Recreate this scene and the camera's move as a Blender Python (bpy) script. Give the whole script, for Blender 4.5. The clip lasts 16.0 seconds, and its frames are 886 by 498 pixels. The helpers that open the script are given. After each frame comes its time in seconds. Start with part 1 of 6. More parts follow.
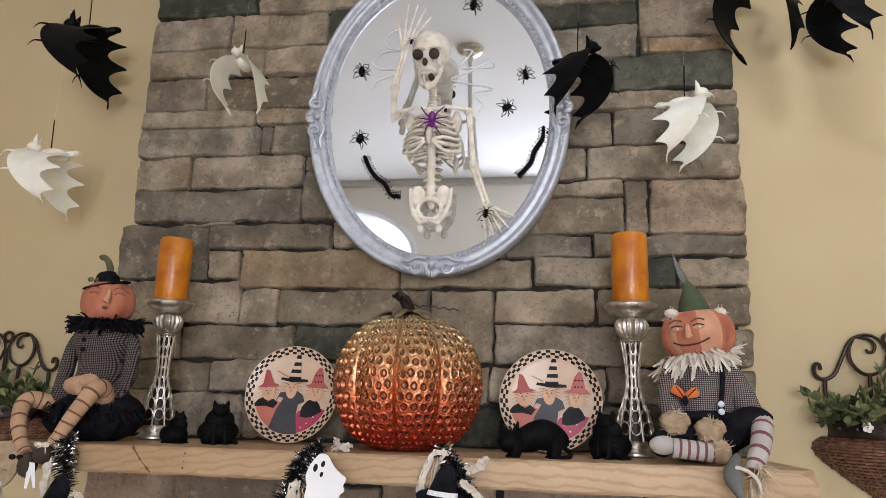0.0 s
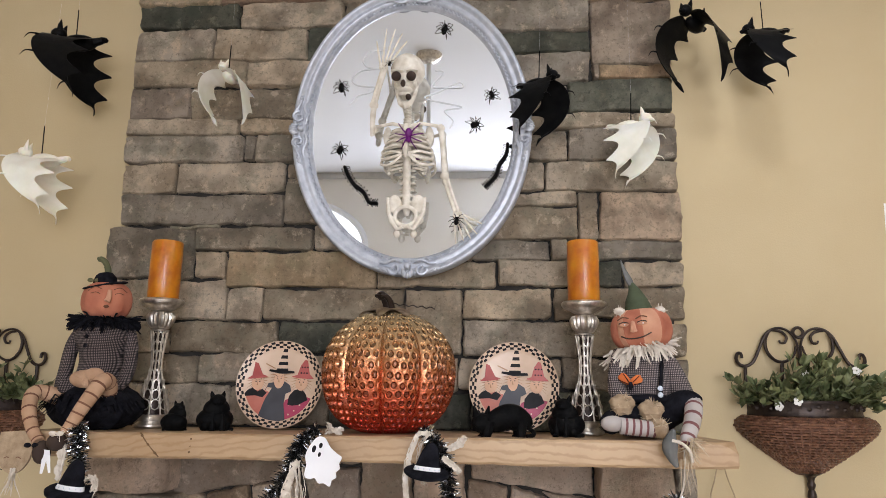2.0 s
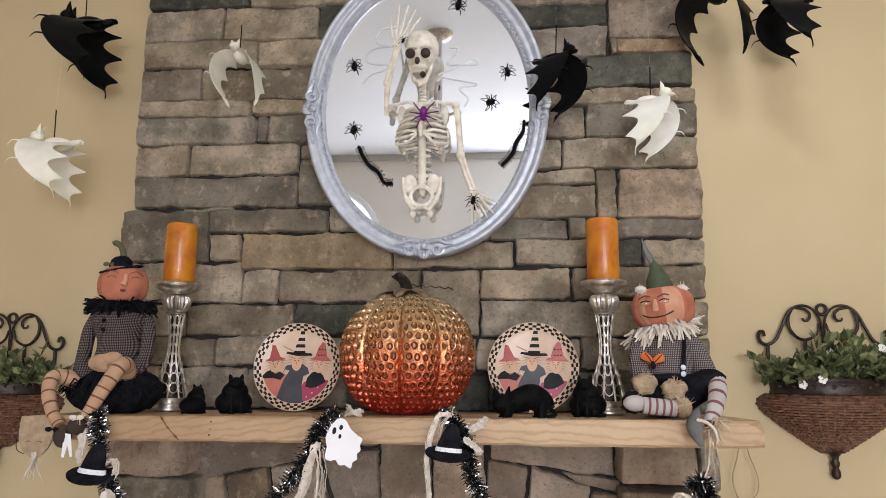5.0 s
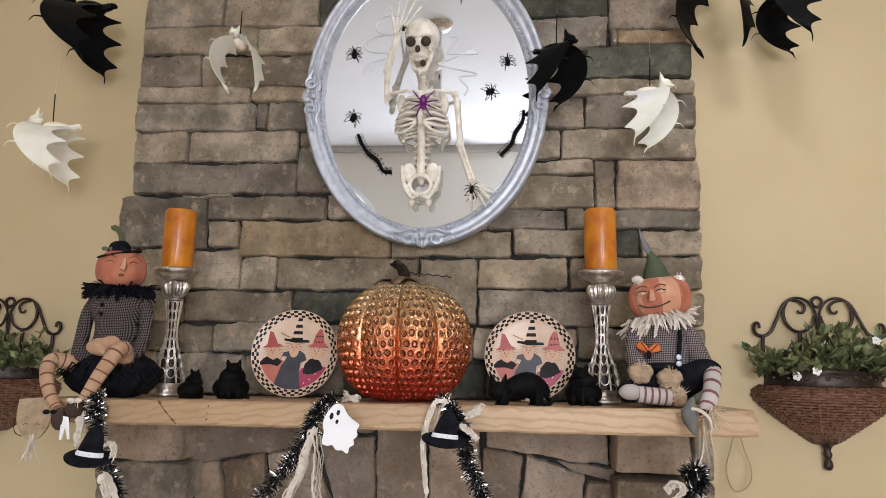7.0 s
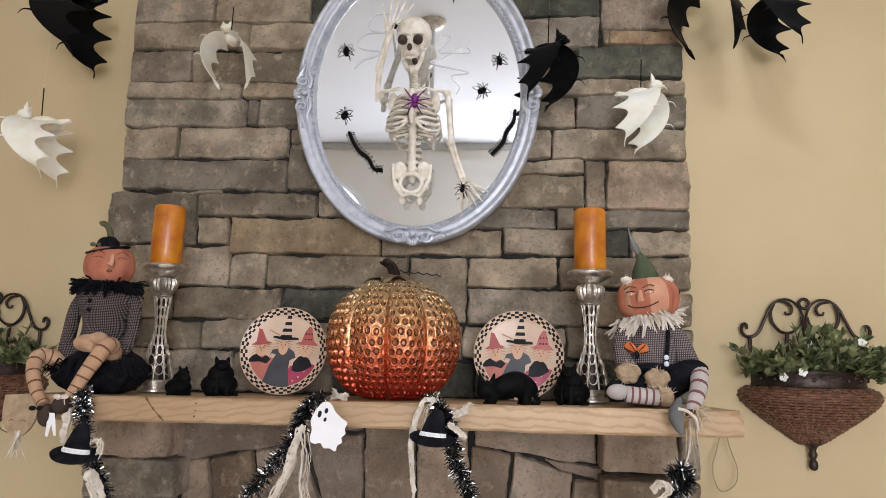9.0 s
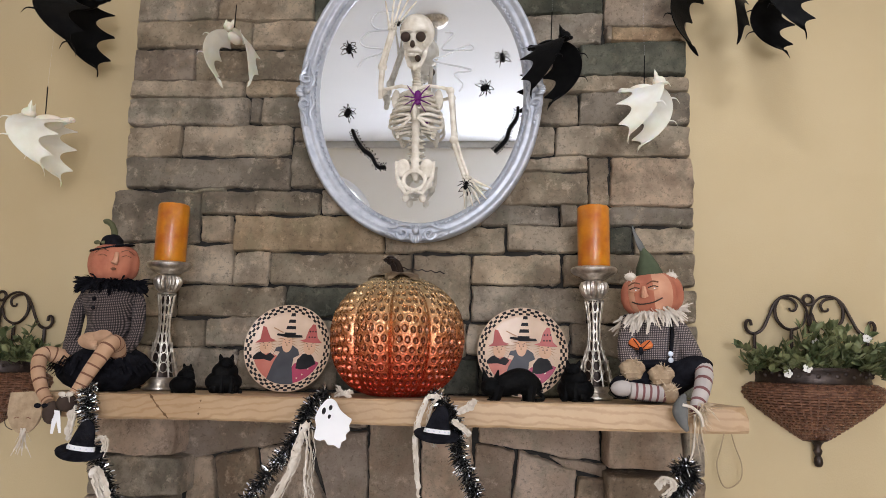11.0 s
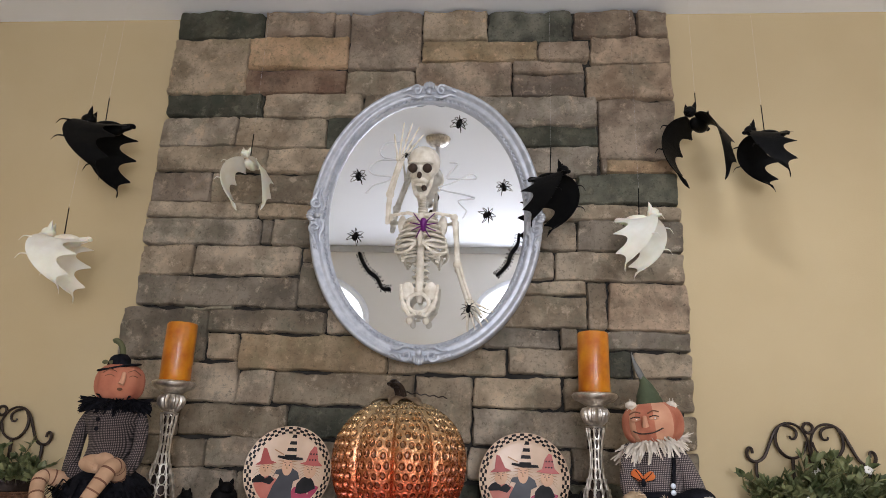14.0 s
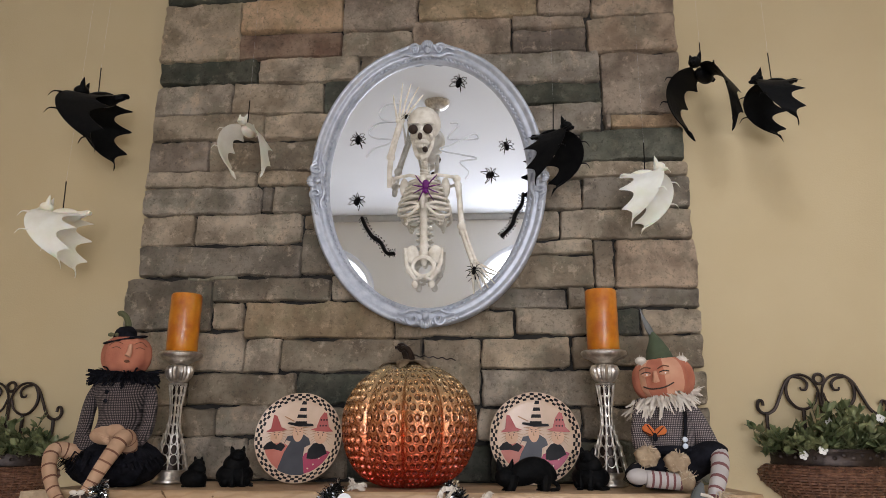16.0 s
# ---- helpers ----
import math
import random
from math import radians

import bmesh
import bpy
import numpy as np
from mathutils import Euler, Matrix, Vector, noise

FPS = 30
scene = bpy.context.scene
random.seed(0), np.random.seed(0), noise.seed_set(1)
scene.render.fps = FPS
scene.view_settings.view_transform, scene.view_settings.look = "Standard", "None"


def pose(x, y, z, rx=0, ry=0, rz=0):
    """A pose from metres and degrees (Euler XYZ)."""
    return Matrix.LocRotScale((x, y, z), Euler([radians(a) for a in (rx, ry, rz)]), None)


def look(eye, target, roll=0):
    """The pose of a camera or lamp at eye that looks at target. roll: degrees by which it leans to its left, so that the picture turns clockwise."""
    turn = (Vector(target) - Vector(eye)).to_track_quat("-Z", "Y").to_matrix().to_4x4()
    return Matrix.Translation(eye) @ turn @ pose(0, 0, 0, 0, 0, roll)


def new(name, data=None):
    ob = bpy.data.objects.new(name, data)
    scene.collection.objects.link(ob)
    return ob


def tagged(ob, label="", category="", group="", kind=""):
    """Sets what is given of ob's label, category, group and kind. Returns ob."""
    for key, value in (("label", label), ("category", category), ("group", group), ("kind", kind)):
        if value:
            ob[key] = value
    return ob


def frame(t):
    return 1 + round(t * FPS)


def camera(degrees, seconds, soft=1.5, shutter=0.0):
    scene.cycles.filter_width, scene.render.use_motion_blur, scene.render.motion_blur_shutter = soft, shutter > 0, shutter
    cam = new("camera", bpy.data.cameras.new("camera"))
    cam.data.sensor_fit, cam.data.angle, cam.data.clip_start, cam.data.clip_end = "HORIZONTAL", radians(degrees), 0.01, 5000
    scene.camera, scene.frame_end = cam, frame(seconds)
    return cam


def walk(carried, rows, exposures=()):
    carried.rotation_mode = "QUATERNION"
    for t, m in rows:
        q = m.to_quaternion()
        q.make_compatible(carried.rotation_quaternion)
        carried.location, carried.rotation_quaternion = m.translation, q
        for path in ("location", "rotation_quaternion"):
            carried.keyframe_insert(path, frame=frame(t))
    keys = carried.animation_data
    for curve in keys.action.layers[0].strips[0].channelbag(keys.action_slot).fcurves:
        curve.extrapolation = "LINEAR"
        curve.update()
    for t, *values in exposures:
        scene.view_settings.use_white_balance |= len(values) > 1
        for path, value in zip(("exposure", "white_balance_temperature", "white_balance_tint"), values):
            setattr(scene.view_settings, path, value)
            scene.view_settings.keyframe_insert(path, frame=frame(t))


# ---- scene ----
cam = camera(66.4, 16.0, soft=0.7)
PATH = [
    (0, (0.14, -1.542, 1.415), (-0.19, 0.385, 1.834), 1.7),
    (0.5, (0.088, -1.629, 1.421), (-0.062, 0.319, 1.848), 0.4),
    (1, (0.058, -1.716, 1.422), (-0.031, 0.231, 1.869), 1.9),
    (1.5, (0.081, -1.727, 1.425), (-0.052, 0.225, 1.838), -0.9),
    (2, (0.085, -1.724, 1.415), (-0.073, 0.232, 1.804), 1.0),
    (2.5, (0.072, -1.721, 1.414), (-0.12, 0.234, 1.785), 0.3),
    (3, (0.057, -1.715, 1.414), (-0.124, 0.245, 1.766), 0.3),
    (3.5, (0.065, -1.707, 1.415), (-0.12, 0.254, 1.763), -0.2),
    (4, (0.065, -1.704, 1.414), (-0.119, 0.257, 1.764), 0.2),
    (6.5, (0.064, -1.707, 1.407), (-0.12, 0.259, 1.723), 0.7),
    (7, (0.062, -1.708, 1.401), (-0.114, 0.258, 1.719), 1.1),
    (7.5, (0.067, -1.712, 1.409), (-0.108, 0.253, 1.735), 1.2),
    (8, (0.069, -1.709, 1.402), (-0.089, 0.258, 1.725), 0.7),
    (8.5, (0.08, -1.707, 1.402), (-0.084, 0.26, 1.721), 1.0),
    (9, (0.067, -1.709, 1.404), (-0.086, 0.261, 1.715), 1.5),
    (11.5, (0.065, -1.708, 1.399), (-0.098, 0.262, 1.707), 1.4),
    (12, (0.065, -1.71, 1.4), (-0.106, 0.257, 1.72), 2.1),
    (12.5, (0.065, -1.731, 1.407), (-0.094, 0.219, 1.822), 2.4),
    (13, (0.063, -1.746, 1.43), (-0.131, 0.179, 1.937), 2.0),
    (13.5, (0.052, -1.76, 1.445), (-0.145, 0.153, 1.994), 1.8),
    (14, (0.05, -1.768, 1.451), (-0.103, 0.137, 2.039), 2.2),
    (14.5, (0.059, -1.767, 1.454), (-0.079, 0.135, 2.057), 2.1),
    (15, (0.065, -1.772, 1.462), (-0.08, 0.126, 2.078), 2.5),
    (15.5, (0.054, -1.758, 1.455), (-0.134, 0.149, 2.027), 2.0),
    (16, (0.045, -1.743, 1.44), (-0.116, 0.187, 1.94), 0.4),
]
walk(cam, [(t, look(eye, target, roll)) for t, eye, target, roll in PATH],
     exposures=[(0, -0.14, 6500, 17), (1, -0.04, 6500, 17), (12.3, -0.06, 6500, 17), (13.4, -0.24, 6500, 17), (14, -0.24, 6500, 17), (15.5, -0.27, 6500, 17), (16, -0.36, 6500, 17)])

# ---- light ----
world = bpy.data.worlds.new("world")
scene.world = world
world.use_nodes = True
wn = world.node_tree.nodes
sky = wn.new("ShaderNodeTexSky")
sky.sky_type = "NISHITA"
sky.sun_disc = False
sky.sun_elevation, sky.sun_rotation = radians(40), radians(200)
world.node_tree.links.new(sky.outputs[0], wn["Background"].inputs[0])
wn["Background"].inputs[1].default_value = 0.1


def area(name, m, sx, sy, power, colour):
    la = bpy.data.lights.new(name, "AREA")
    la.shape, la.size, la.size_y, la.energy, la.color = "RECTANGLE", sx, sy, power, colour
    ob = new(name, la)
    ob.matrix_world = m
    return ob


# daylight in the openings of the two tall arched windows behind the viewer
area("daylight", pose(-1.85, -4.62, 1.70, -90, 0, 180), 1.35, 1.5, 12, (0.90, 0.95, 1.0))
area("daylight", pose(0.85, -4.62, 1.72, -90, 0, 180), 1.85, 1.6, 118, (0.90, 0.95, 1.0))


def ceiling_bulb(x, y, z, power, size, colour):
    la = bpy.data.lights.new("bulb", "SPOT")
    la.energy, la.shadow_soft_size, la.color = power, size, colour
    la.spot_size, la.spot_blend = radians(150), 0.6
    ob = new("bulb", la)
    ob.location = (x, y, z)
    return ob


# the two recessed ceiling lights over the hearth
ceiling_bulb(-1.05, -0.68, 2.755, 3.5, 0.08, (1.0, 0.80, 0.48))
ceiling_bulb(0.62, -0.70, 2.755, 19, 0.085, (0.88, 0.95, 1.0))


# ---- materials ----
def mat(name, c1, c2=None, rough=0.6, metal=0.0, scale=20.0, bump=0.0, bscale=120.0, detail=6.0, spec=0.5, per_object=0.0, coat=0.0, sss=0.0, contrast=(0.35, 0.65)):
    m = bpy.data.materials.new(name)
    m.use_nodes = True
    nt = m.node_tree
    n, l = nt.nodes, nt.links
    b = n["Principled BSDF"]
    b.inputs["Roughness"].default_value = rough
    b.inputs["Metallic"].default_value = metal
    b.inputs["Specular IOR Level"].default_value = spec
    b.inputs["Coat Weight"].default_value = coat
    if sss:
        b.inputs["Subsurface Weight"].default_value = sss
        b.inputs["Subsurface Radius"].default_value = (0.02, 0.008, 0.003)
        b.inputs["Subsurface Scale"].default_value = 1.0
    co = n.new("ShaderNodeTexCoord")
    big = n.new("ShaderNodeTexNoise")
    big.inputs["Scale"].default_value, big.inputs["Detail"].default_value = scale, detail
    l.new(co.outputs["Object"], big.inputs["Vector"])
    ramp = n.new("ShaderNodeValToRGB")
    ramp.color_ramp.elements[0].position, ramp.color_ramp.elements[1].position = contrast
    ramp.color_ramp.elements[0].color = (*c1, 1)
    ramp.color_ramp.elements[1].color = (*(c2 or c1), 1)
    l.new(big.outputs["Fac"], ramp.inputs["Fac"])
    out = ramp.outputs["Color"]
    if per_object:
        oi = n.new("ShaderNodeObjectInfo")
        hs = n.new("ShaderNodeHueSaturation")
        mr = n.new("ShaderNodeMapRange")
        mr.inputs["To Min"].default_value, mr.inputs["To Max"].default_value = 1 - per_object, 1 + per_object
        l.new(oi.outputs["Random"], mr.inputs["Value"])
        l.new(mr.outputs["Result"], hs.inputs["Value"])
        fr = n.new("ShaderNodeMath")
        fr.operation = "PINGPONG"
        fr.inputs[1].default_value = 0.13
        l.new(oi.outputs["Random"], fr.inputs[0])
        sa = n.new("ShaderNodeMapRange")
        sa.inputs["From Max"].default_value = 0.13
        sa.inputs["To Min"].default_value, sa.inputs["To Max"].default_value = 1 - 0.5 * per_object, 1 + 0.5 * per_object
        l.new(fr.outputs[0], sa.inputs["Value"])
        l.new(sa.outputs["Result"], hs.inputs["Saturation"])
        l.new(out, hs.inputs["Color"])
        out = hs.outputs["Color"]
    l.new(out, b.inputs["Base Color"])
    if bump:
        fine = n.new("ShaderNodeTexNoise")
        fine.inputs["Scale"].default_value, fine.inputs["Detail"].default_value = bscale, 8
        l.new(co.outputs["Object"], fine.inputs["Vector"])
        bp = n.new("ShaderNodeBump")
        bp.inputs["Strength"].default_value, bp.inputs["Distance"].default_value = bump, 0.004
        l.new(fine.outputs["Fac"], bp.inputs["Height"])
        l.new(bp.outputs["Normal"], b.inputs["Normal"])
    return m


def stone_mat(name, c1, c2, c3):
    """Weathered ashlar: two tones in blotches, dark stains and pits, and a rough face."""
    m = mat(name, c1, c2, rough=0.86, scale=11.0, detail=10.0, spec=0.25, per_object=0.36, contrast=(0.40, 0.60))
    nt = m.node_tree
    n, l = nt.nodes, nt.links
    b = n["Principled BSDF"]
    old = b.inputs["Base Color"].links[0].from_socket
    co = n["Texture Coordinate"]

    def speck(scale, lo, hi, most, rough_):
        sp = n.new("ShaderNodeTexNoise")
        sp.inputs["Scale"].default_value, sp.inputs["Detail"].default_value, sp.inputs["Roughness"].default_value = scale, 12.0, rough_
        l.new(co.outputs["Object"], sp.inputs["Vector"])
        rp = n.new("ShaderNodeValToRGB")
        rp.color_ramp.elements[0].position, rp.color_ramp.elements[1].position = lo, hi
        rp.color_ramp.elements[0].color, rp.color_ramp.elements[1].color = (0, 0, 0, 1), (most, most, most, 1)
        l.new(sp.outputs["Fac"], rp.inputs["Fac"])
        return sp, rp.outputs["Color"]

    def blend(fac, base, colour):
        mx = n.new("ShaderNodeMix")
        mx.data_type = "RGBA"
        l.new(fac, mx.inputs["Factor"])
        l.new(base, mx.inputs["A"])
        mx.inputs["B"].default_value = (*colour, 1)
        return mx.outputs["Result"]

    _, stain = speck(8.0, 0.50, 0.62, 0.50, 0.74)
    fine, pits = speck(95.0, 0.53, 0.64, 0.60, 0.78)
    _, pale = speck(28.0, 0.55, 0.64, 0.50, 0.74)
    _, moss = speck(10.0, 0.50, 0.60, 0.55, 0.72)
    _, rust = speck(14.0, 0.54, 0.68, 0.5, 0.72)
    col = blend(moss, old, (c1[0] * 0.82, c1[1] * 0.95, c1[2] * 0.92))
    col = blend(rust, col, (c2[0] * 1.02, c2[1] * 0.86, c2[2] * 0.72))
    col = blend(stain, col, c3)
    col = blend(pale, col, tuple(min(1, q * 1.35) for q in c2))
    col = blend(pits, col, tuple(q * 0.55 for q in c3))
    l.new(col, b.inputs["Base Color"])
    grain = n.new("ShaderNodeTexNoise")
    grain.inputs["Scale"].default_value, grain.inputs["Detail"].default_value, grain.inputs["Roughness"].default_value = 46.0, 14.0, 0.84
    l.new(co.outputs["Object"], grain.inputs["Vector"])
    bp = n.new("ShaderNodeBump")
    bp.inputs["Strength"].default_value, bp.inputs["Distance"].default_value = 1.0, 0.018
    l.new(grain.outputs["Fac"], bp.inputs["Height"])
    l.new(bp.outputs["Normal"], b.inputs["Normal"])
    return m


def rosy(*cs):
    """A little lighter and less green."""
    return [(c[0] * 1.62, c[1] * 1.59, c[2] * 1.66) for c in cs]


STONE = {
    "g": stone_mat("stone_grey", *rosy((0.23, 0.187, 0.132), (0.390, 0.333, 0.244), (0.105, 0.086, 0.063))),
    "t": stone_mat("stone_tan", *rosy((0.27, 0.203, 0.122), (0.418, 0.328, 0.208), (0.145, 0.108, 0.068))),
    "d": stone_mat("stone_green", (0.105, 0.105, 0.080), (0.225, 0.218, 0.168), (0.045, 0.046, 0.037)),
    "r": stone_mat("stone_rust", (0.24, 0.155, 0.115), (0.40, 0.29, 0.215), (0.11, 0.072, 0.055)),
    "o": stone_mat("stone_ochre", (0.46, 0.31, 0.185), (0.62, 0.44, 0.28), (0.24, 0.16, 0.10)),
    "b": stone_mat("stone_brown", *rosy((0.20, 0.153, 0.109), (0.350, 0.282, 0.203), (0.095, 0.073, 0.053))),
    "s": stone_mat("stone_slate", *rosy((0.185, 0.156, 0.115), (0.355, 0.305, 0.230), (0.085, 0.073, 0.055))),
    "p": stone_mat("stone_pink", (0.45, 0.345, 0.265), (0.60, 0.48, 0.385), (0.27, 0.20, 0.155)),
    "m": stone_mat("mortar_light", (0.45, 0.40, 0.304), (0.621, 0.565, 0.447), (0.3, 0.27, 0.202)),
}
MORTAR = mat("mortar", (0.02, 0.018, 0.016), (0.04, 0.035, 0.03), rough=0.95, bump=0.6)
PAINT = mat("cream_paint", (0.51, 0.405, 0.240), (0.54, 0.435, 0.265), rough=0.75, scale=3.0, bump=0.12, bscale=260.0, spec=0.3)
# far wall's cream made paler, in place of light that doesn't reach it
FARPAINT = mat("lightened_cream_paint", (0.86, 0.84, 0.79), (0.88, 0.86, 0.82), rough=0.8, scale=3.0)
CEILING = mat("ceiling_paint", (0.88, 0.91, 0.96), (0.90, 0.93, 0.98), rough=0.9, scale=2.0, bump=0.15, bscale=200.0)
TRIM = mat("trim_paint", (0.50, 0.50, 0.50), (0.55, 0.55, 0.55), rough=0.5)
# unseen floor, its pale colour added to bounce light up to the ceiling
FLOOR = mat("pale_bounce_floor", (0.72, 0.69, 0.64), (0.80, 0.77, 0.72), rough=0.95, scale=6.0, bump=0.5)
BLACKPL = mat("black_plastic", (0.0035, 0.0035, 0.004), (0.006, 0.006, 0.006), rough=0.4, spec=0.05, scale=60.0, bump=0.2, bscale=300.0)
BLACKRES = mat("black_resin", (0.003, 0.003, 0.0035), (0.007, 0.007, 0.007), rough=0.55, spec=0.05, scale=40.0, bump=0.4, bscale=160.0)
WHITEPL = mat("ivory_plastic", (0.80, 0.75, 0.62), (0.87, 0.83, 0.72), rough=0.5, scale=30.0, bump=0.1, sss=0.25)
BONE = mat("bone_plastic", (0.62, 0.56, 0.46), (0.84, 0.79, 0.70), rough=0.42, scale=45.0, bump=0.25, bscale=200.0)
SOCKET = mat("socket_brown", (0.035, 0.018, 0.012), (0.05, 0.03, 0.02), rough=0.8)
FRAMEP = mat("silver_blue_paint", (0.40, 0.43, 0.49), (0.52, 0.545, 0.60), rough=0.40, metal=0.35, scale=55.0, bump=0.25, bscale=180.0)
CANDLE = mat("orange_wax", (0.40, 0.102, 0.002), (0.63, 0.232, 0.008), rough=0.38, scale=22.0, bump=0.25, bscale=60.0, sss=0.35, coat=0.25)
WICK = mat("wick", (0.03, 0.02, 0.02), rough=0.9)
SILVER = mat("antique_silver", (0.46, 0.42, 0.37), (0.80, 0.75, 0.69), rough=0.32, metal=0.9, scale=70.0, bump=0.3, bscale=150.0)
IRON = mat("dark_iron", (0.022, 0.014, 0.011), (0.05, 0.033, 0.026), rough=0.42, metal=0.5, scale=50.0, bump=0.3)
WICKER = mat("wicker", (0.075, 0.030, 0.017), (0.20, 0.095, 0.055), rough=0.38, scale=90.0, bump=0.3)
LEAF = mat("leaf", (0.055, 0.08, 0.028), (0.25, 0.27, 0.125), rough=0.5, scale=25.0)
PETAL = mat("petal", (0.78, 0.76, 0.72), (0.85, 0.84, 0.8), rough=0.7)
FLESH = mat("coral_felt", (0.36, 0.108, 0.062), (0.50, 0.185, 0.108), rough=0.9, scale=18.0, bump=0.4, bscale=400.0)
FLESHLT = mat("pale_coral", (0.50, 0.235, 0.145), (0.58, 0.31, 0.195), rough=0.9, scale=25.0, bump=0.3)
SKINFAB = mat("tan_muslin", (0.42, 0.25, 0.15), (0.52, 0.33, 0.21), rough=0.95, scale=30.0, bump=0.4, bscale=500.0)
BROWNST = mat("brown_stripe", (0.14, 0.055, 0.03), (0.18, 0.08, 0.045), rough=0.95)
PLUMST = mat("plum_stripe", (0.16, 0.06, 0.06), (0.2, 0.08, 0.08), rough=0.95)
GREYSOCK = mat("grey_sock", (0.42, 0.38, 0.36), (0.50, 0.46, 0.44), rough=0.95, bump=0.3, bscale=400.0)
BLACKFAB = mat("black_cloth", (0.006, 0.006, 0.008), (0.015, 0.015, 0.02), rough=0.95, spec=0.08, scale=60.0, bump=0.4, bscale=300.0)
GREENFELT = mat("green_felt", (0.055, 0.072, 0.038), (0.08, 0.10, 0.055), rough=0.95, bump=0.4, bscale=400.0)
STEMGR = mat("stem_green", (0.07, 0.08, 0.035), (0.13, 0.12, 0.06), rough=0.9, bump=0.4)
GREYFELT = mat("grey_felt", (0.10, 0.105, 0.10), (0.16, 0.16, 0.155), rough=0.95, bump=0.4, bscale=400.0)
STRAW = mat("straw", (0.46, 0.35, 0.23), (0.62, 0.50, 0.36), rough=0.8, scale=60.0)
RAFFIA = mat("cream_raffia", (0.56, 0.485, 0.40), (0.72, 0.66, 0.58), rough=0.9, scale=60.0)
BURLAP = mat("burlap", (0.34, 0.24, 0.15), (0.46, 0.34, 0.22), rough=0.95, scale=80.0, bump=0.6, bscale=500.0)
ORANGEF = mat("orange_felt", (0.56, 0.13, 0.03), (0.68, 0.20, 0.05), rough=0.9)
WHITEPP = mat("white_card", (0.80, 0.80, 0.82), (0.86, 0.86, 0.88), rough=0.7, scale=10.0)
TINSEL_K = mat("black_tinsel", (0.008, 0.008, 0.009), (0.02, 0.02, 0.02), rough=0.3, metal=0.3)
TINSEL_S = mat("silver_tinsel", (0.75, 0.75, 0.78), (0.85, 0.85, 0.88), rough=0.12, metal=1.0)
PURPLE = mat("purple_plastic", (0.10, 0.006, 0.11), (0.15, 0.012, 0.17), rough=0.25)
SMEAR = mat("frosted_smear", (0.62, 0.65, 0.70), (0.75, 0.77, 0.81), rough=0.3)
PLATEC = mat("plate_cream", (0.58, 0.40, 0.275), (0.70, 0.52, 0.385), rough=0.38, scale=12.0, coat=0.22)
INKK = mat("glaze_black", (0.008, 0.007, 0.008), (0.02, 0.018, 0.02), rough=0.45, coat=0.0, spec=0.15)
INKN = mat("glaze_navy", (0.022, 0.022, 0.03), (0.04, 0.04, 0.05), rough=0.4, coat=0.05)
INKR = mat("glaze_red", (0.34, 0.05, 0.045), (0.44, 0.085, 0.07), rough=0.35, coat=0.15)
INKC = mat("glaze_coral", (0.46, 0.11, 0.075), (0.54, 0.17, 0.12), rough=0.35, coat=0.15)
INKM = mat("glaze_magenta", (0.34, 0.012, 0.06), (0.42, 0.03, 0.09), rough=0.35, coat=0.15)
INKF = mat("painted_peach", (0.58, 0.33, 0.20), (0.66, 0.40, 0.26), rough=0.5)
INKS = mat("glaze_straw", (0.34, 0.16, 0.07), (0.44, 0.24, 0.12), rough=0.4, coat=0.1)
COPPERL = mat("bronze_leaf", (0.16, 0.10, 0.055), (0.34, 0.25, 0.15), rough=0.45, metal=0.6, scale=60.0, bump=0.4)
TWINE = mat("twine", (0.30, 0.22, 0.13), (0.38, 0.29, 0.18), rough=0.9)
BUTTON = mat("pearl_button", (0.6, 0.66, 0.74), (0.7, 0.75, 0.82), rough=0.2)


def gingham(name, dark, light, scale):
    m = mat(name, dark, dark, rough=0.95, bump=0.4, bscale=500.0)
    n, l = m.node_tree.nodes, m.node_tree.links
    b = n["Principled BSDF"]
    acc = None
    for axis in ("X", "Z"):
        w = n.new("ShaderNodeTexWave")
        w.wave_type, w.bands_direction = "BANDS", axis
        w.inputs["Scale"].default_value, w.inputs["Distortion"].default_value = scale, 0.6
        l.new(n["Texture Coordinate"].outputs["Object"], w.inputs["Vector"])
        if acc:
            mu = n.new("ShaderNodeMath")
            mu.operation = "MULTIPLY"
            l.new(acc, mu.inputs[0])
            l.new(w.outputs["Fac"], mu.inputs[1])
            acc = mu.outputs[0]
        else:
            acc = w.outputs["Fac"]
    mx = n.new("ShaderNodeMix")
    mx.data_type = "RGBA"
    l.new(acc, mx.inputs["Factor"])
    mx.inputs["A"].default_value, mx.inputs["B"].default_value = (*dark, 1), (*light, 1)
    l.new(mx.outputs["Result"], b.inputs["Base Color"])
    return m


GINGHAM = gingham("gingham_check", (0.010, 0.008, 0.009), (0.27, 0.21, 0.20), 88.0)
TICKING = gingham("grey_check", (0.03, 0.026, 0.03), (0.46, 0.38, 0.36), 85.0)


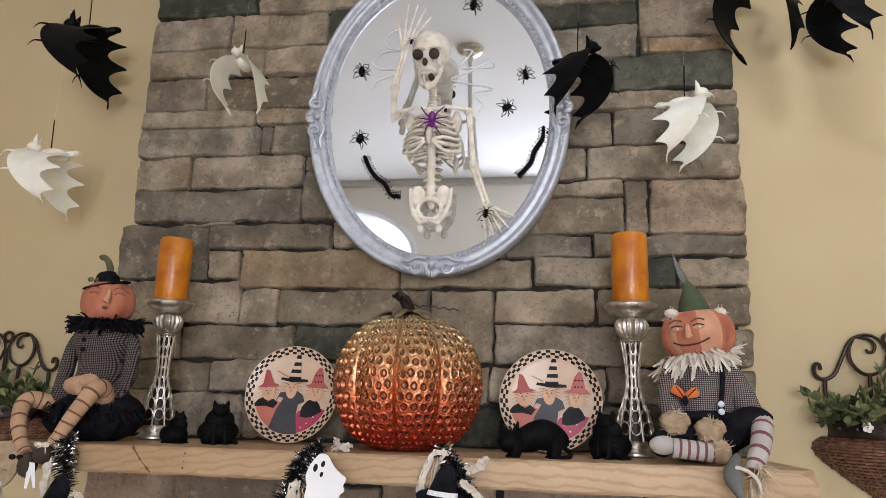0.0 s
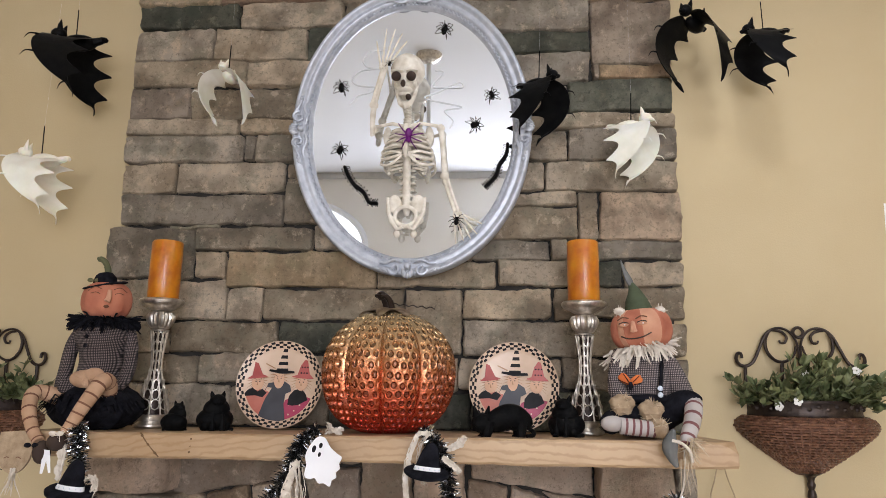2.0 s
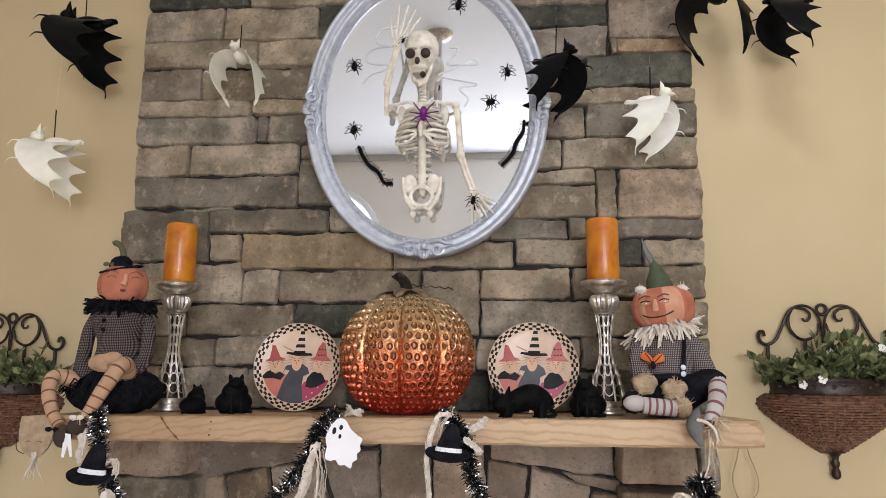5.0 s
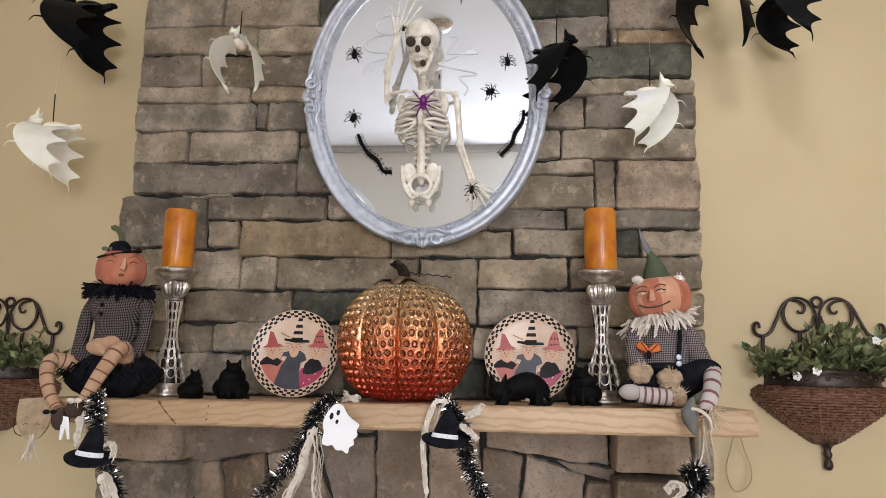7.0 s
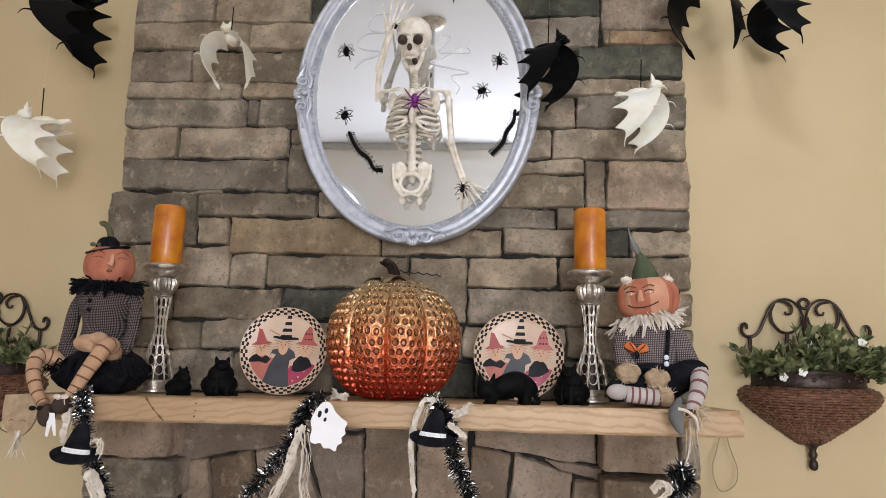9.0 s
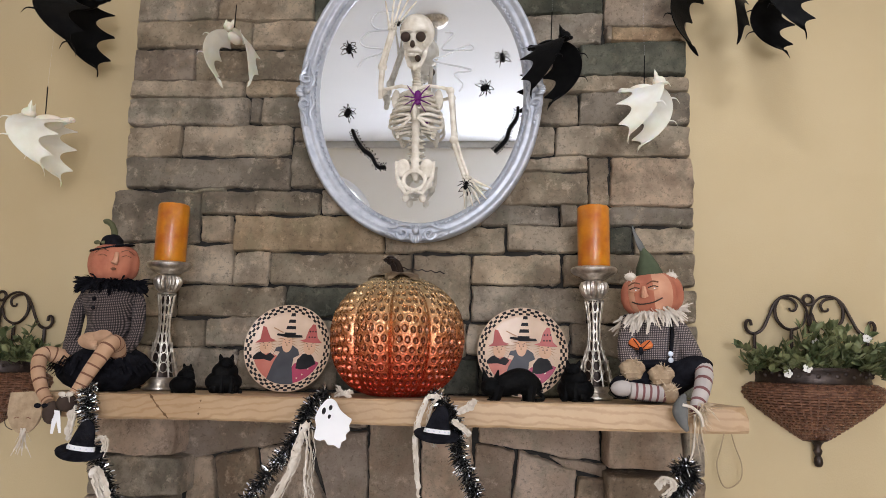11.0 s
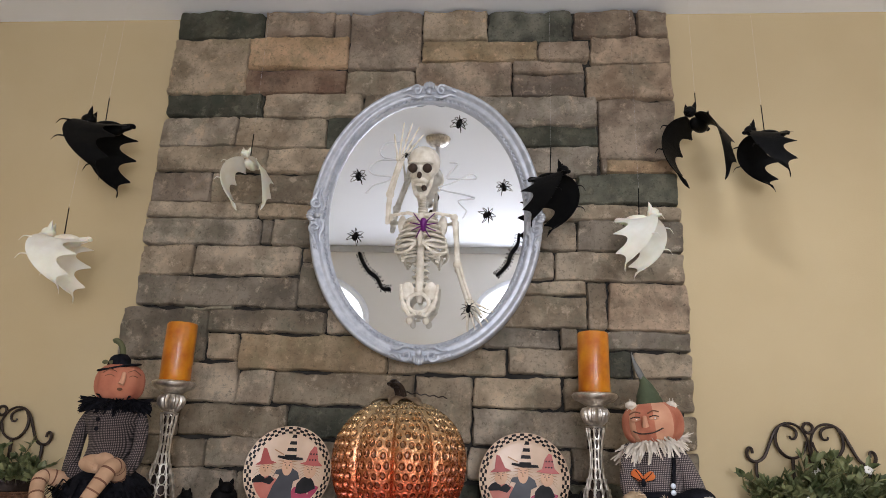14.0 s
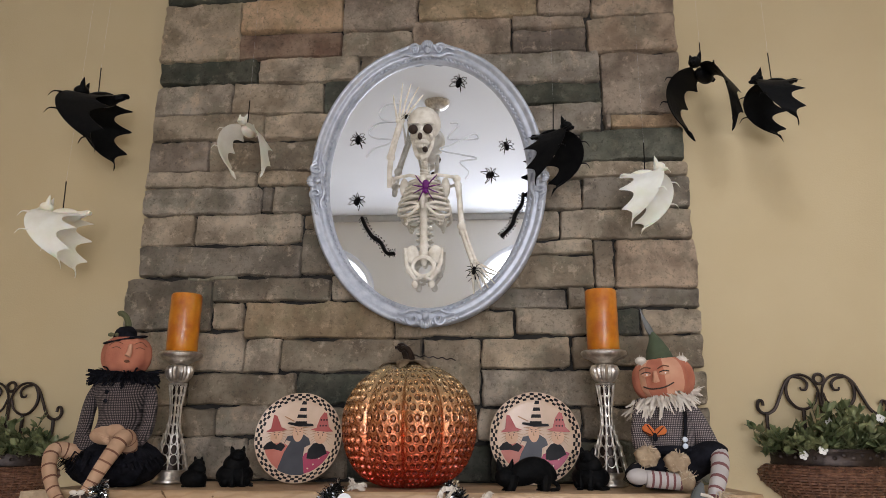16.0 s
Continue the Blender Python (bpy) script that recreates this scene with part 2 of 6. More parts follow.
def wood_mat():
    m = mat("mantel_wood", (0.39, 0.252, 0.138), (0.515, 0.355, 0.208), rough=0.5, scale=5.0, bump=0.15, bscale=150.0)
    n, l = m.node_tree.nodes, m.node_tree.links
    b = n["Principled BSDF"]
    base = b.inputs["Base Color"].links[0].from_socket
    mp = n.new("ShaderNodeMapping")
    mp.inputs["Rotation"].default_value = (0.0, radians(38), radians(20))
    mp.inputs["Scale"].default_value = (1.0, 1.0, 1.6)
    l.new(n["Texture Coordinate"].outputs["Object"], mp.inputs["Vector"])
    w = n.new("ShaderNodeTexWave")
    w.wave_type, w.rings_direction = "RINGS", "Y"
    w.inputs["Scale"].default_value, w.inputs["Distortion"].default_value, w.inputs["Detail"].default_value = 13.0, 7.0, 4.0
    w.inputs["Detail Scale"].default_value = 1.4
    l.new(mp.outputs["Vector"], w.inputs["Vector"])
    rp = n.new("ShaderNodeValToRGB")
    rp.color_ramp.elements[0].position, rp.color_ramp.elements[0].color = 0.55, (0, 0, 0, 1)
    rp.color_ramp.elements[1].position, rp.color_ramp.elements[1].color = 1.0, (0.42, 0.42, 0.42, 1)
    l.new(w.outputs["Fac"], rp.inputs["Fac"])
    mx = n.new("ShaderNodeMix")
    mx.data_type = "RGBA"
    l.new(rp.outputs["Color"], mx.inputs["Factor"])
    l.new(base, mx.inputs["A"])
    mx.inputs["B"].default_value = (0.28, 0.15, 0.06, 1)
    l.new(mx.outputs["Result"], b.inputs["Base Color"])
    return m


WOOD = wood_mat()
WOODDK = mat("wood_crack", (0.13, 0.07, 0.03), (0.2, 0.11, 0.05), rough=0.8)


def ombre_mat(name, k0):
    """Mercury glass, gold at the crown and red copper at the foot."""
    m = mat(name, (0.5, 0.3, 0.2), rough=0.24, metal=0.85, bump=0.5, bscale=110.0, coat=0.45)
    n, l = m.node_tree.nodes, m.node_tree.links
    b = n["Principled BSDF"]
    b.inputs["Coat Roughness"].default_value = 0.06
    sep = n.new("ShaderNodeSeparateXYZ")
    l.new(n["Texture Coordinate"].outputs["Generated"], sep.inputs[0])
    ns = n["Noise Texture"]
    ns.inputs["Scale"].default_value = 35.0
    ad = n.new("ShaderNodeMath")
    ad.operation = "MULTIPLY_ADD"
    ad.inputs[1].default_value, ad.inputs[2].default_value = 0.30, -0.15
    l.new(ns.outputs["Fac"], ad.inputs[0])
    sm = n.new("ShaderNodeMath")
    l.new(sep.outputs["Z"], sm.inputs[0])
    l.new(ad.outputs[0], sm.inputs[1])
    rp = n.new("ShaderNodeValToRGB")
    e = rp.color_ramp.elements
    e[0].position, e[0].color = 0.05, (0.44, 0.04, 0.018, 1)
    e[1].position, e[1].color = 0.95, (0.36, 0.26, 0.14, 1)
    k = e.new(0.38)
    k.color = (0.44, 0.12, 0.05, 1)
    k = e.new(0.7)
    k.color = (0.40, 0.22, 0.10, 1)
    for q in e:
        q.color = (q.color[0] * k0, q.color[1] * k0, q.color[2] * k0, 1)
    l.new(sm.outputs[0], rp.inputs["Fac"])
    l.new(rp.outputs["Color"], b.inputs["Base Color"])
    return m


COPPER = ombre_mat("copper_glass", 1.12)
# same glass darkened: the shade of the dimples is put into the colour
COPPER_SHADE = ombre_mat("copper_glass_shade", 0.42)


def mirror_mat():
    m = bpy.data.materials.new("mirror_silver")
    m.use_nodes = True
    b = m.node_tree.nodes["Principled BSDF"]
    b.inputs["Base Color"].default_value = (0.90, 0.92, 0.94, 1)
    b.inputs["Metallic"].default_value, b.inputs["Roughness"].default_value = 1.0, 0.015
    return m


MIRROR = mirror_mat()


# ---- mesh building ----
class Build:
    """Collects the faces of one mesh."""

    def __init__(self):
        self.v, self.f, self.mi = [], [], []

    def add(self, verts, faces, k=0, m=None):
        o = len(self.v)
        self.v += [tuple(m @ Vector(p)) if m else tuple(p) for p in verts]
        self.f += [tuple(o + i for i in f) for f in faces]
        self.mi += [k] * len(faces)

    def tube(self, path, r, seg=8, k=0, m=None, kinds=None, flat=1.0):
        """A round rod along path; r may be a list; kinds: a material per stretch."""
        pts = [Vector(p) for p in path]
        rs = r if isinstance(r, (list, tuple)) else [r] * len(pts)
        up, verts, faces, ks = None, [], [], []
        for i, p in enumerate(pts):
            d = (pts[min(i + 1, len(pts) - 1)] - pts[max(i - 1, 0)]).normalized()
            if up is None:
                up = d.orthogonal().normalized()
            up = (up - d * up.dot(d))
            up = up.normalized() if up.length > 1e-6 else d.orthogonal().normalized()
            side = d.cross(up)
            for j in range(seg):
                a = 2 * math.pi * j / seg
                verts.append(p + (up * math.cos(a) + side * (math.sin(a) * flat)) * rs[i])
        for i in range(len(pts) - 1):
            for j in range(seg):
                faces.append((i * seg + j, i * seg + (j + 1) % seg, (i + 1) * seg + (j + 1) % seg, (i + 1) * seg + j))
                ks.append(kinds[i % len(kinds)] if kinds else k)
        faces += [tuple(reversed(range(seg))), tuple((len(pts) - 1) * seg + j for j in range(seg))]
        ks += [ks[0], ks[-3]]
        o = len(self.v)
        self.v += [tuple(m @ p) if m else tuple(p) for p in verts]
        self.f += [tuple(o + i for i in f) for f in faces]
        self.mi += ks

    def ball(self, c, r, k=0, seg=16, rings=10, m=None, shape=None):
        r = r if isinstance(r, (list, tuple)) else (r, r, r)
        verts, faces = [], []
        for i in range(rings + 1):
            t = math.pi * i / rings
            for j in range(seg):
                a = 2 * math.pi * j / seg
                p = Vector((math.sin(t) * math.cos(a), math.sin(t) * math.sin(a), math.cos(t)))
                s = shape(p) if shape else 1.0
                verts.append((c[0] + p.x * r[0] * s, c[1] + p.y * r[1] * s, c[2] + p.z * r[2] * s))
        for i in range(rings):
            for j in range(seg):
                faces.append((i * seg + j, (i + 1) * seg + j, (i + 1) * seg + (j + 1) % seg, i * seg + (j + 1) % seg))
        self.add(verts, faces, k, m)

    def lathe(self, prof, k=0, seg=32, m=None, wave=None):
        """Turns (radius, height) pairs round z; wave(a, i) scales the radius."""
        verts, faces = [], []
        for i, (r, z) in enumerate(prof):
            for j in range(seg):
                a = 2 * math.pi * j / seg
                q = r * (wave(a, i) if wave else 1.0)
                verts.append((q * math.cos(a), q * math.sin(a), z))
        for i in range(len(prof) - 1):
            for j in range(seg):
                faces.append((i * seg + j, i * seg + (j + 1) % seg, (i + 1) * seg + (j + 1) % seg, (i + 1) * seg + j))
        faces += [tuple(reversed(range(seg))), tuple((len(prof) - 1) * seg + j for j in range(seg))]
        self.add(verts, faces, k, m)

    def slab(self, outline, thick, k=0, m=None, y=0.0):
        """An outline in x and z, thickened towards -y from y."""
        n = len(outline)
        verts = [(p[0], y, p[1]) for p in outline] + [(p[0], y - thick, p[1]) for p in outline]
        faces = [tuple(range(n - 1, -1, -1)), tuple(range(n, 2 * n))]
        faces += [(i, (i + 1) % n, n + (i + 1) % n, n + i) for i in range(n)]
        self.add(verts, faces, k, m)

    def box(self, c, s, k=0, bevel=0.0, m=None):
        bm = bmesh.new()
        bmesh.ops.create_cube(bm, size=1.0)
        bmesh.ops.scale(bm, vec=s, verts=bm.verts)
        if bevel:
            bmesh.ops.bevel(bm, geom=list(bm.edges), offset=bevel, segments=2, affect="EDGES", profile=0.6)
        bmesh.ops.translate(bm, vec=c, verts=bm.verts)
        bm.verts.index_update()
        self.add([v.co.copy() for v in bm.verts], [[v.index for v in f.verts] for f in bm.faces], k, m)
        bm.free()

    def strip(self, path, w, k=0, side=Vector((0, 0, 1))):
        """A thin flat blade along path, w wide, tapering to its end."""
        pts = [Vector(p) for p in path]
        verts, n = [], len(pts)
        for i, p in enumerate(pts):
            d = (pts[min(i + 1, n - 1)] - pts[max(i - 1, 0)])
            s = d.cross(side)
            s = s.normalized() if s.length > 1e-7 else Vector((1, 0, 0))
            q = w * (1.0 - 0.6 * i / (n - 1)) / 2
            verts += [p - s * q, p + s * q]
        self.add(verts, [(2 * i, 2 * i + 1, 2 * i + 3, 2 * i + 2) for i in range(n - 1)], k)

    def ob(self, name, mats, parent=None, label="", smooth=True, angle=42):
        me = bpy.data.meshes.new(name)
        me.from_pydata(self.v, [], self.f)
        for q in mats if isinstance(mats, (list, tuple)) else [mats]:
            me.materials.append(q)
        me.polygons.foreach_set("material_index", self.mi)
        if smooth:
            me.polygons.foreach_set("use_smooth", [True] * len(me.polygons))
            me.set_sharp_from_angle(angle=radians(angle))
        me.update()
        o = new(name, me)
        o.parent = parent
        return tagged(o, label) if label else o


def thing(name, m, label, category, group="", kind=""):
    e = new(name)
    e.empty_display_size = 0.05
    e.matrix_basis = m
    return tagged(e, label, category, group, kind)


def curve(pts, n=8):
    """A smooth line through the points."""
    p = [Vector(q) for q in pts]
    out = []
    for i in range(len(p) - 1):
        a, b, c, d = p[max(i - 1, 0)], p[i], p[i + 1], p[min(i + 2, len(p) - 1)]
        for j in range(n):
            t = j / n
            out.append(0.5 * ((2 * b) + (c - a) * t + (2 * a - 5 * b + 4 * c - d) * t * t + (3 * b - a - 3 * c + d) * t ** 3))
    return out + [p[-1]]


def tuft(bl, c, n, length, spread, aim, w, k=0, rnd=random.Random(3)):
    """n fine blades out of c, about the direction aim."""
    for _ in range(n):
        d = (Vector(aim) + Vector((rnd.uniform(-1, 1), rnd.uniform(-1, 1), rnd.uniform(-1, 1))) * spread).normalized()
        q = length * rnd.uniform(0.55, 1.1)
        bend = Vector((rnd.uniform(-1, 1), rnd.uniform(-1, 1), rnd.uniform(-1, 0.6))) * q * 0.25
        p = Vector(c) + Vector((rnd.uniform(-1, 1), rnd.uniform(-1, 1), rnd.uniform(-1, 1))) * length * 0.12
        bl.strip([p, p + d * q * 0.5 + bend * 0.3, p + d * q + bend], w * rnd.uniform(0.7, 1.3), k, Vector((rnd.uniform(-1, 1), -1, rnd.uniform(-1, 1))))


TOP = 1.3095  # the mantel's upper face at x = 0; it rises slightly to the right
SLOPE = 0.0065
SLANT = 0.028  # and it falls slightly towards the chimney


def shelf_z(x, y=-0.15):
    return TOP + SLOPE * x - SLANT * (y + 0.346)


# ---- the room ----
WALL_Y, CEIL_Z = 0.045, 2.775


def plain(name, c, s, material, label, cat):
    b = Build()
    b.box(c, s)
    return tagged(b.ob(name, material, smooth=False), label, cat, kind="structure")


plain("wall_north", (0, WALL_Y + 0.06, CEIL_Z / 2), (5.2, 0.12, CEIL_Z), PAINT, "cream yellow painted wall behind the stone chimney", "wall")
plain("wall_west", (-2.66, -2.3, CEIL_Z / 2), (0.12, 4.6, CEIL_Z), PAINT, "cream yellow painted side wall", "wall")
plain("wall_east", (2.66, -2.3, CEIL_Z / 2), (0.12, 4.6, CEIL_Z), PAINT, "cream yellow painted side wall", "wall")
plain("ceiling", (0, -2.28, CEIL_Z + 0.06), (5.44, 4.9, 0.12), CEILING, "flat white painted ceiling", "ceiling")
plain("floor", (0, -2.28, -0.06), (5.44, 4.9, 0.12), FLOOR, "unseen floor made pale to bounce light upward", "floor")


def arch(cx, half, z0, spring, rise, n=24):
    pts = [(cx - half, z0), (cx + half, z0)]
    for i in range(n + 1):
        a = math.pi * i / n
        pts.append((cx + half * math.cos(a), spring + rise * math.sin(a)))
    return pts


def south_wall():
    """The wall behind the viewer, with two arched windows cut through it."""
    bm = bmesh.new()
    wins = [arch(-1.85, 0.72, 0.9, 2.10, 0.42), arch(0.85, 0.95, 0.9, 2.20, 0.35)]
    loops = [[(-2.6, 0), (2.6, 0), (2.6, CEIL_Z), (-2.6, CEIL_Z)]] + wins
    edges = []
    for lp in loops:
        vs = [bm.verts.new((x, -4.5, z)) for x, z in lp]
        edges += [bm.edges.new((vs[i], vs[(i + 1) % len(vs)])) for i in range(len(vs))]
    fill = bmesh.ops.triangle_fill(bm, use_beauty=True, use_dissolve=False, edges=edges)
    faces = [g for g in fill["geom"] if isinstance(g, bmesh.types.BMFace)]
    ext = bmesh.ops.extrude_face_region(bm, geom=faces)
    bmesh.ops.translate(bm, vec=(0, -0.1, 0), verts=[g for g in ext["geom"] if isinstance(g, bmesh.types.BMVert)])
    bmesh.ops.recalc_face_normals(bm, faces=bm.faces)
    me = bpy.data.meshes.new("wall_south")
    bm.to_mesh(me)
    bm.free()
    me.materials.append(FARPAINT)
    w = tagged(new("wall_south", me), "cream painted wall with two arched windows", "wall", kind="structure")
    for i, lp in enumerate(wins):
        win = tagged(new("window_%d" % (i + 1)), "arched white window with daylight outside", "window", kind="structure")
        xs = [p[0] for p in lp]
        cx, zt = (min(xs) + max(xs)) / 2, max(p[1] for p in lp)
        f = Build()
        f.tube([(p[0], -4.49, p[1]) for p in lp] + [(lp[0][0], -4.49, lp[0][1])], 0.03, 6)
        f.ob("window_frame", CEILING, win)
        for x in (cx,):
            g = Build()
            g.box((x, -4.53, (0.89 + zt) / 2), (0.035, 0.03, zt - 0.91), bevel=0.004)
            g.ob("muntin", CEILING, win)
        for z in (1.48, 2.06):
            g = Build()
            g.box((cx, -4.53, z), (max(xs) - min(xs) - 0.02, 0.03, 0.05), bevel=0.004)
            g.ob("muntin", CEILING, win)
    return w


south_wall()
b = Build()
b.box((0, -4.475, CEIL_Z - 0.03), (5.2, 0.05, 0.06), bevel=0.012)
tagged(b.ob("trim", TRIM), "grey crown moulding along the far wall", "moulding", kind="structure")


# ---- the mantel shelf ----
def mantel():
    x0, x1, y0, y1, th = -0.905, 0.545, -0.346, 0.03, 0.050
    nx, ny = 90, 10
    b = Build()
    noise.seed_set(4)

    def edge(x, s):
        return 0.0035 * noise.noise((x * 9, s * 7.3, 1.0)) + 0.002 * noise.noise((x * 34, s * 3.1, 5.0))

    ring = []
    for i in range(nx + 1):
        x = x0 + (x1 - x0) * i / nx
        zt = shelf_z(x, y0) + 0.3 * edge(x, 1)
        zb = zt - th + 0.5 * edge(x, 2)
        yf = y0 + edge(x, 3)
        chip = 0.018 * max(0.0, (x - (x1 - 0.03)) / 0.03) ** 1.5
        ring.append([(x, y1, zt - SLANT * (y1 - y0)), (x, yf + 0.06, zt - SLANT * 0.06), (x, yf + 0.006 + chip, zt), (x, yf + 0.001, zt - 0.004 - chip),
                     (x, yf, zt - 0.02 - chip * 0.4), (x, yf + 0.001, zb + 0.005), (x, yf + 0.006, zb), (x, y1, zb)])
    verts = [p for r in ring for p in r]
    faces = []
    for i in range(nx):
        for j in range(8):
            faces.append((i * 8 + j, (i + 1) * 8 + j, (i + 1) * 8 + (j + 1) % 8, i * 8 + (j + 1) % 8))
    faces += [tuple(range(8)), tuple(nx * 8 + j for j in range(7, -1, -1))]
    b.add(verts, faces)
    root = b.ob("mantel_shelf", WOOD, angle=30)
    tagged(root, "thick light wooden mantel shelf with natural grain on stone chimney", "mantel")
    # two long checks that run across the front face
    for pts in ([(-0.640, 0.0), (-0.628, 0.016), (-0.612, 0.033), (-0.598, 0.047)], [(-0.530, 0.006), (-0.534, 0.02), (-0.531, 0.031), (-0.540, 0.043)]):
        c = Build()
        c.tube([(x, y0 + 0.001, shelf_z(x, y0) - d) for x, d in curve([(p[0], p[1], 0) for p in pts], 5) and [(q.x, q.y) for q in curve([(p[0], p[1], 0) for p in pts], 5)]],
               [0.0012 + 0.0018 * (i % 5 == 2) for i in range(16)], 5)
        c.ob("crack", WOODDK, root, "dark open check in the grain")
    return root


mantel()

# ---- the hanging mirror's frame of reference ----
MIR = Matrix.Translation((-0.139, -0.055, 2.069)) @ pose(0, 0, 0, 3.6, 0, 0)


def mirror():
    root = thing("oval_mirror", MIR @ Matrix.Translation((0.001, 0, -0.007)), "oval wall mirror in silver-blue carved frame on stone chimney", "mirror")
    A, B, n = 0.268, 0.340, 128
    # profile across the moulding: distance outwards and height towards the viewer
    prof = [(-0.004, 0.004), (-0.003, 0.012), (0.002, 0.016), (0.006, 0.013), (0.009, 0.018), (0.013, 0.022), (0.018, 0.023), (0.023, 0.020),
            (0.026, 0.021), (0.031, 0.028), (0.036, 0.031), (0.041, 0.029), (0.0445, 0.022), (0.0445, -0.018), (0.0, -0.018)]
    b = Build()
    verts, faces, k = [], [], len(prof)
    for i in range(n):
        a = 2 * math.pi * i / n
        nx, nz = math.cos(a) / A, math.sin(a) / B
        q = math.hypot(nx, nz)
        nx, nz = nx / q, nz / q
        verts += [(A * math.cos(a) + nx * d, -h, B * math.sin(a) + nz * d) for d, h in prof]
    for i in range(n):
        for j in range(k):
            faces.append((i * k + j, i * k + (j + 1) % k, ((i + 1) % n) * k + (j + 1) % k, ((i + 1) % n) * k + j))
    b.add(verts, faces)
    b.ob("frame", FRAMEP, root, "silver-blue moulded oval frame", angle=55)
    beads = Build()
    for i in range(150):
        a = 2 * math.pi * i / 150
        beads.ball(((A + 0.0055) * math.cos(a), -0.0155, (B + 0.0055) * math.sin(a)), (0.0042, 0.003, 0.0042), 0, 6, 4)
    beads.ob("beading", FRAMEP, root, "small beaded inner edge")
    g = Build()
    m = 96
    g.add([(0, -0.004, 0)] + [((A + 0.001) * math.cos(2 * math.pi * i / m), -0.004, (B + 0.001) * math.sin(2 * math.pi * i / m)) for i in range(m)],
          [(0, 1 + i, 1 + (i + 1) % m) for i in range(m)])
    g.ob("glass", MIRROR, root, "clear silvered mirror glass", smooth=False)
    # carved scroll clusters at the four quarters
    for ang, w in ((90, 1.0), (270, 1.0), (180, 0.95), (0, 0.95)):
        a = radians(ang)
        c = Vector(((A + 0.023) * math.cos(a), 0, (B + 0.023) * math.sin(a)))
        t = Matrix.Translation(c) @ Matrix.Rotation(-a + math.pi / 2, 4, "Y") @ Matrix.Diagonal((1.12, 1.0, 1.15, 1))
        o = Build()
        for sgn in (-1, 1):
            spiral = [(sgn * (0.030 + 0.014 * math.cos(u) * (1 - u / 9)), -0.030 - 0.002 * math.sin(u), 0.002 + 0.015 * math.sin(u) * (1 - u / 9)) for u in [i * 0.35 for i in range(22)]]
            o.tube(spiral, [0.0042 - 0.0001 * i for i in range(22)], 6, m=t)
            o.tube(curve([(sgn * 0.044, -0.028, 0.010), (sgn * 0.058, -0.029, 0.002), (sgn * 0.072, -0.026, -0.002), (sgn * 0.084, -0.022, -0.006)]), [0.0055 - 0.00018 * i for i in range(25)], 6, m=t)
            o.tube(curve([(sgn * 0.012, -0.03, -0.013), (sgn * 0.03, -0.031, -0.017), (sgn * 0.05, -0.029, -0.010), (sgn * 0.064, -0.026, -0.012)]), 0.0034, 6, m=t)
            for i in range(4):
                o.ball((sgn * (0.052 + 0.008 * i), -0.028, 0.008 - 0.003 * i), (0.006, 0.004, 0.004), 0, 8, 5, m=t)
        for i in range(5):
            u = (i - 2) * 0.5
            o.ball((0.012 * math.sin(u), -0.033, 0.006 + 0.010 * math.cos(u)), (0.0045, 0.005, 0.009), 0, 8, 6, m=t)
        o.ball((0, -0.036, -0.003), (0.008, 0.006, 0.008), 0, 10, 6, m=t)
        o.ob("scroll_ornament", FRAMEP, root, "carved acanthus scroll cluster")
    return root


mirror()
U = 0.00088  # one sketch unit on the glass


def on_glass(x, z, n=0.0):
    m = 0.55 * max(0.0, n - 10)
    return Vector(((x + 0.11 * m) * U, -0.005 - (n + m) * U, (z * 0.935 - 31 - 0.28 * n - 0.36 * m) * U))


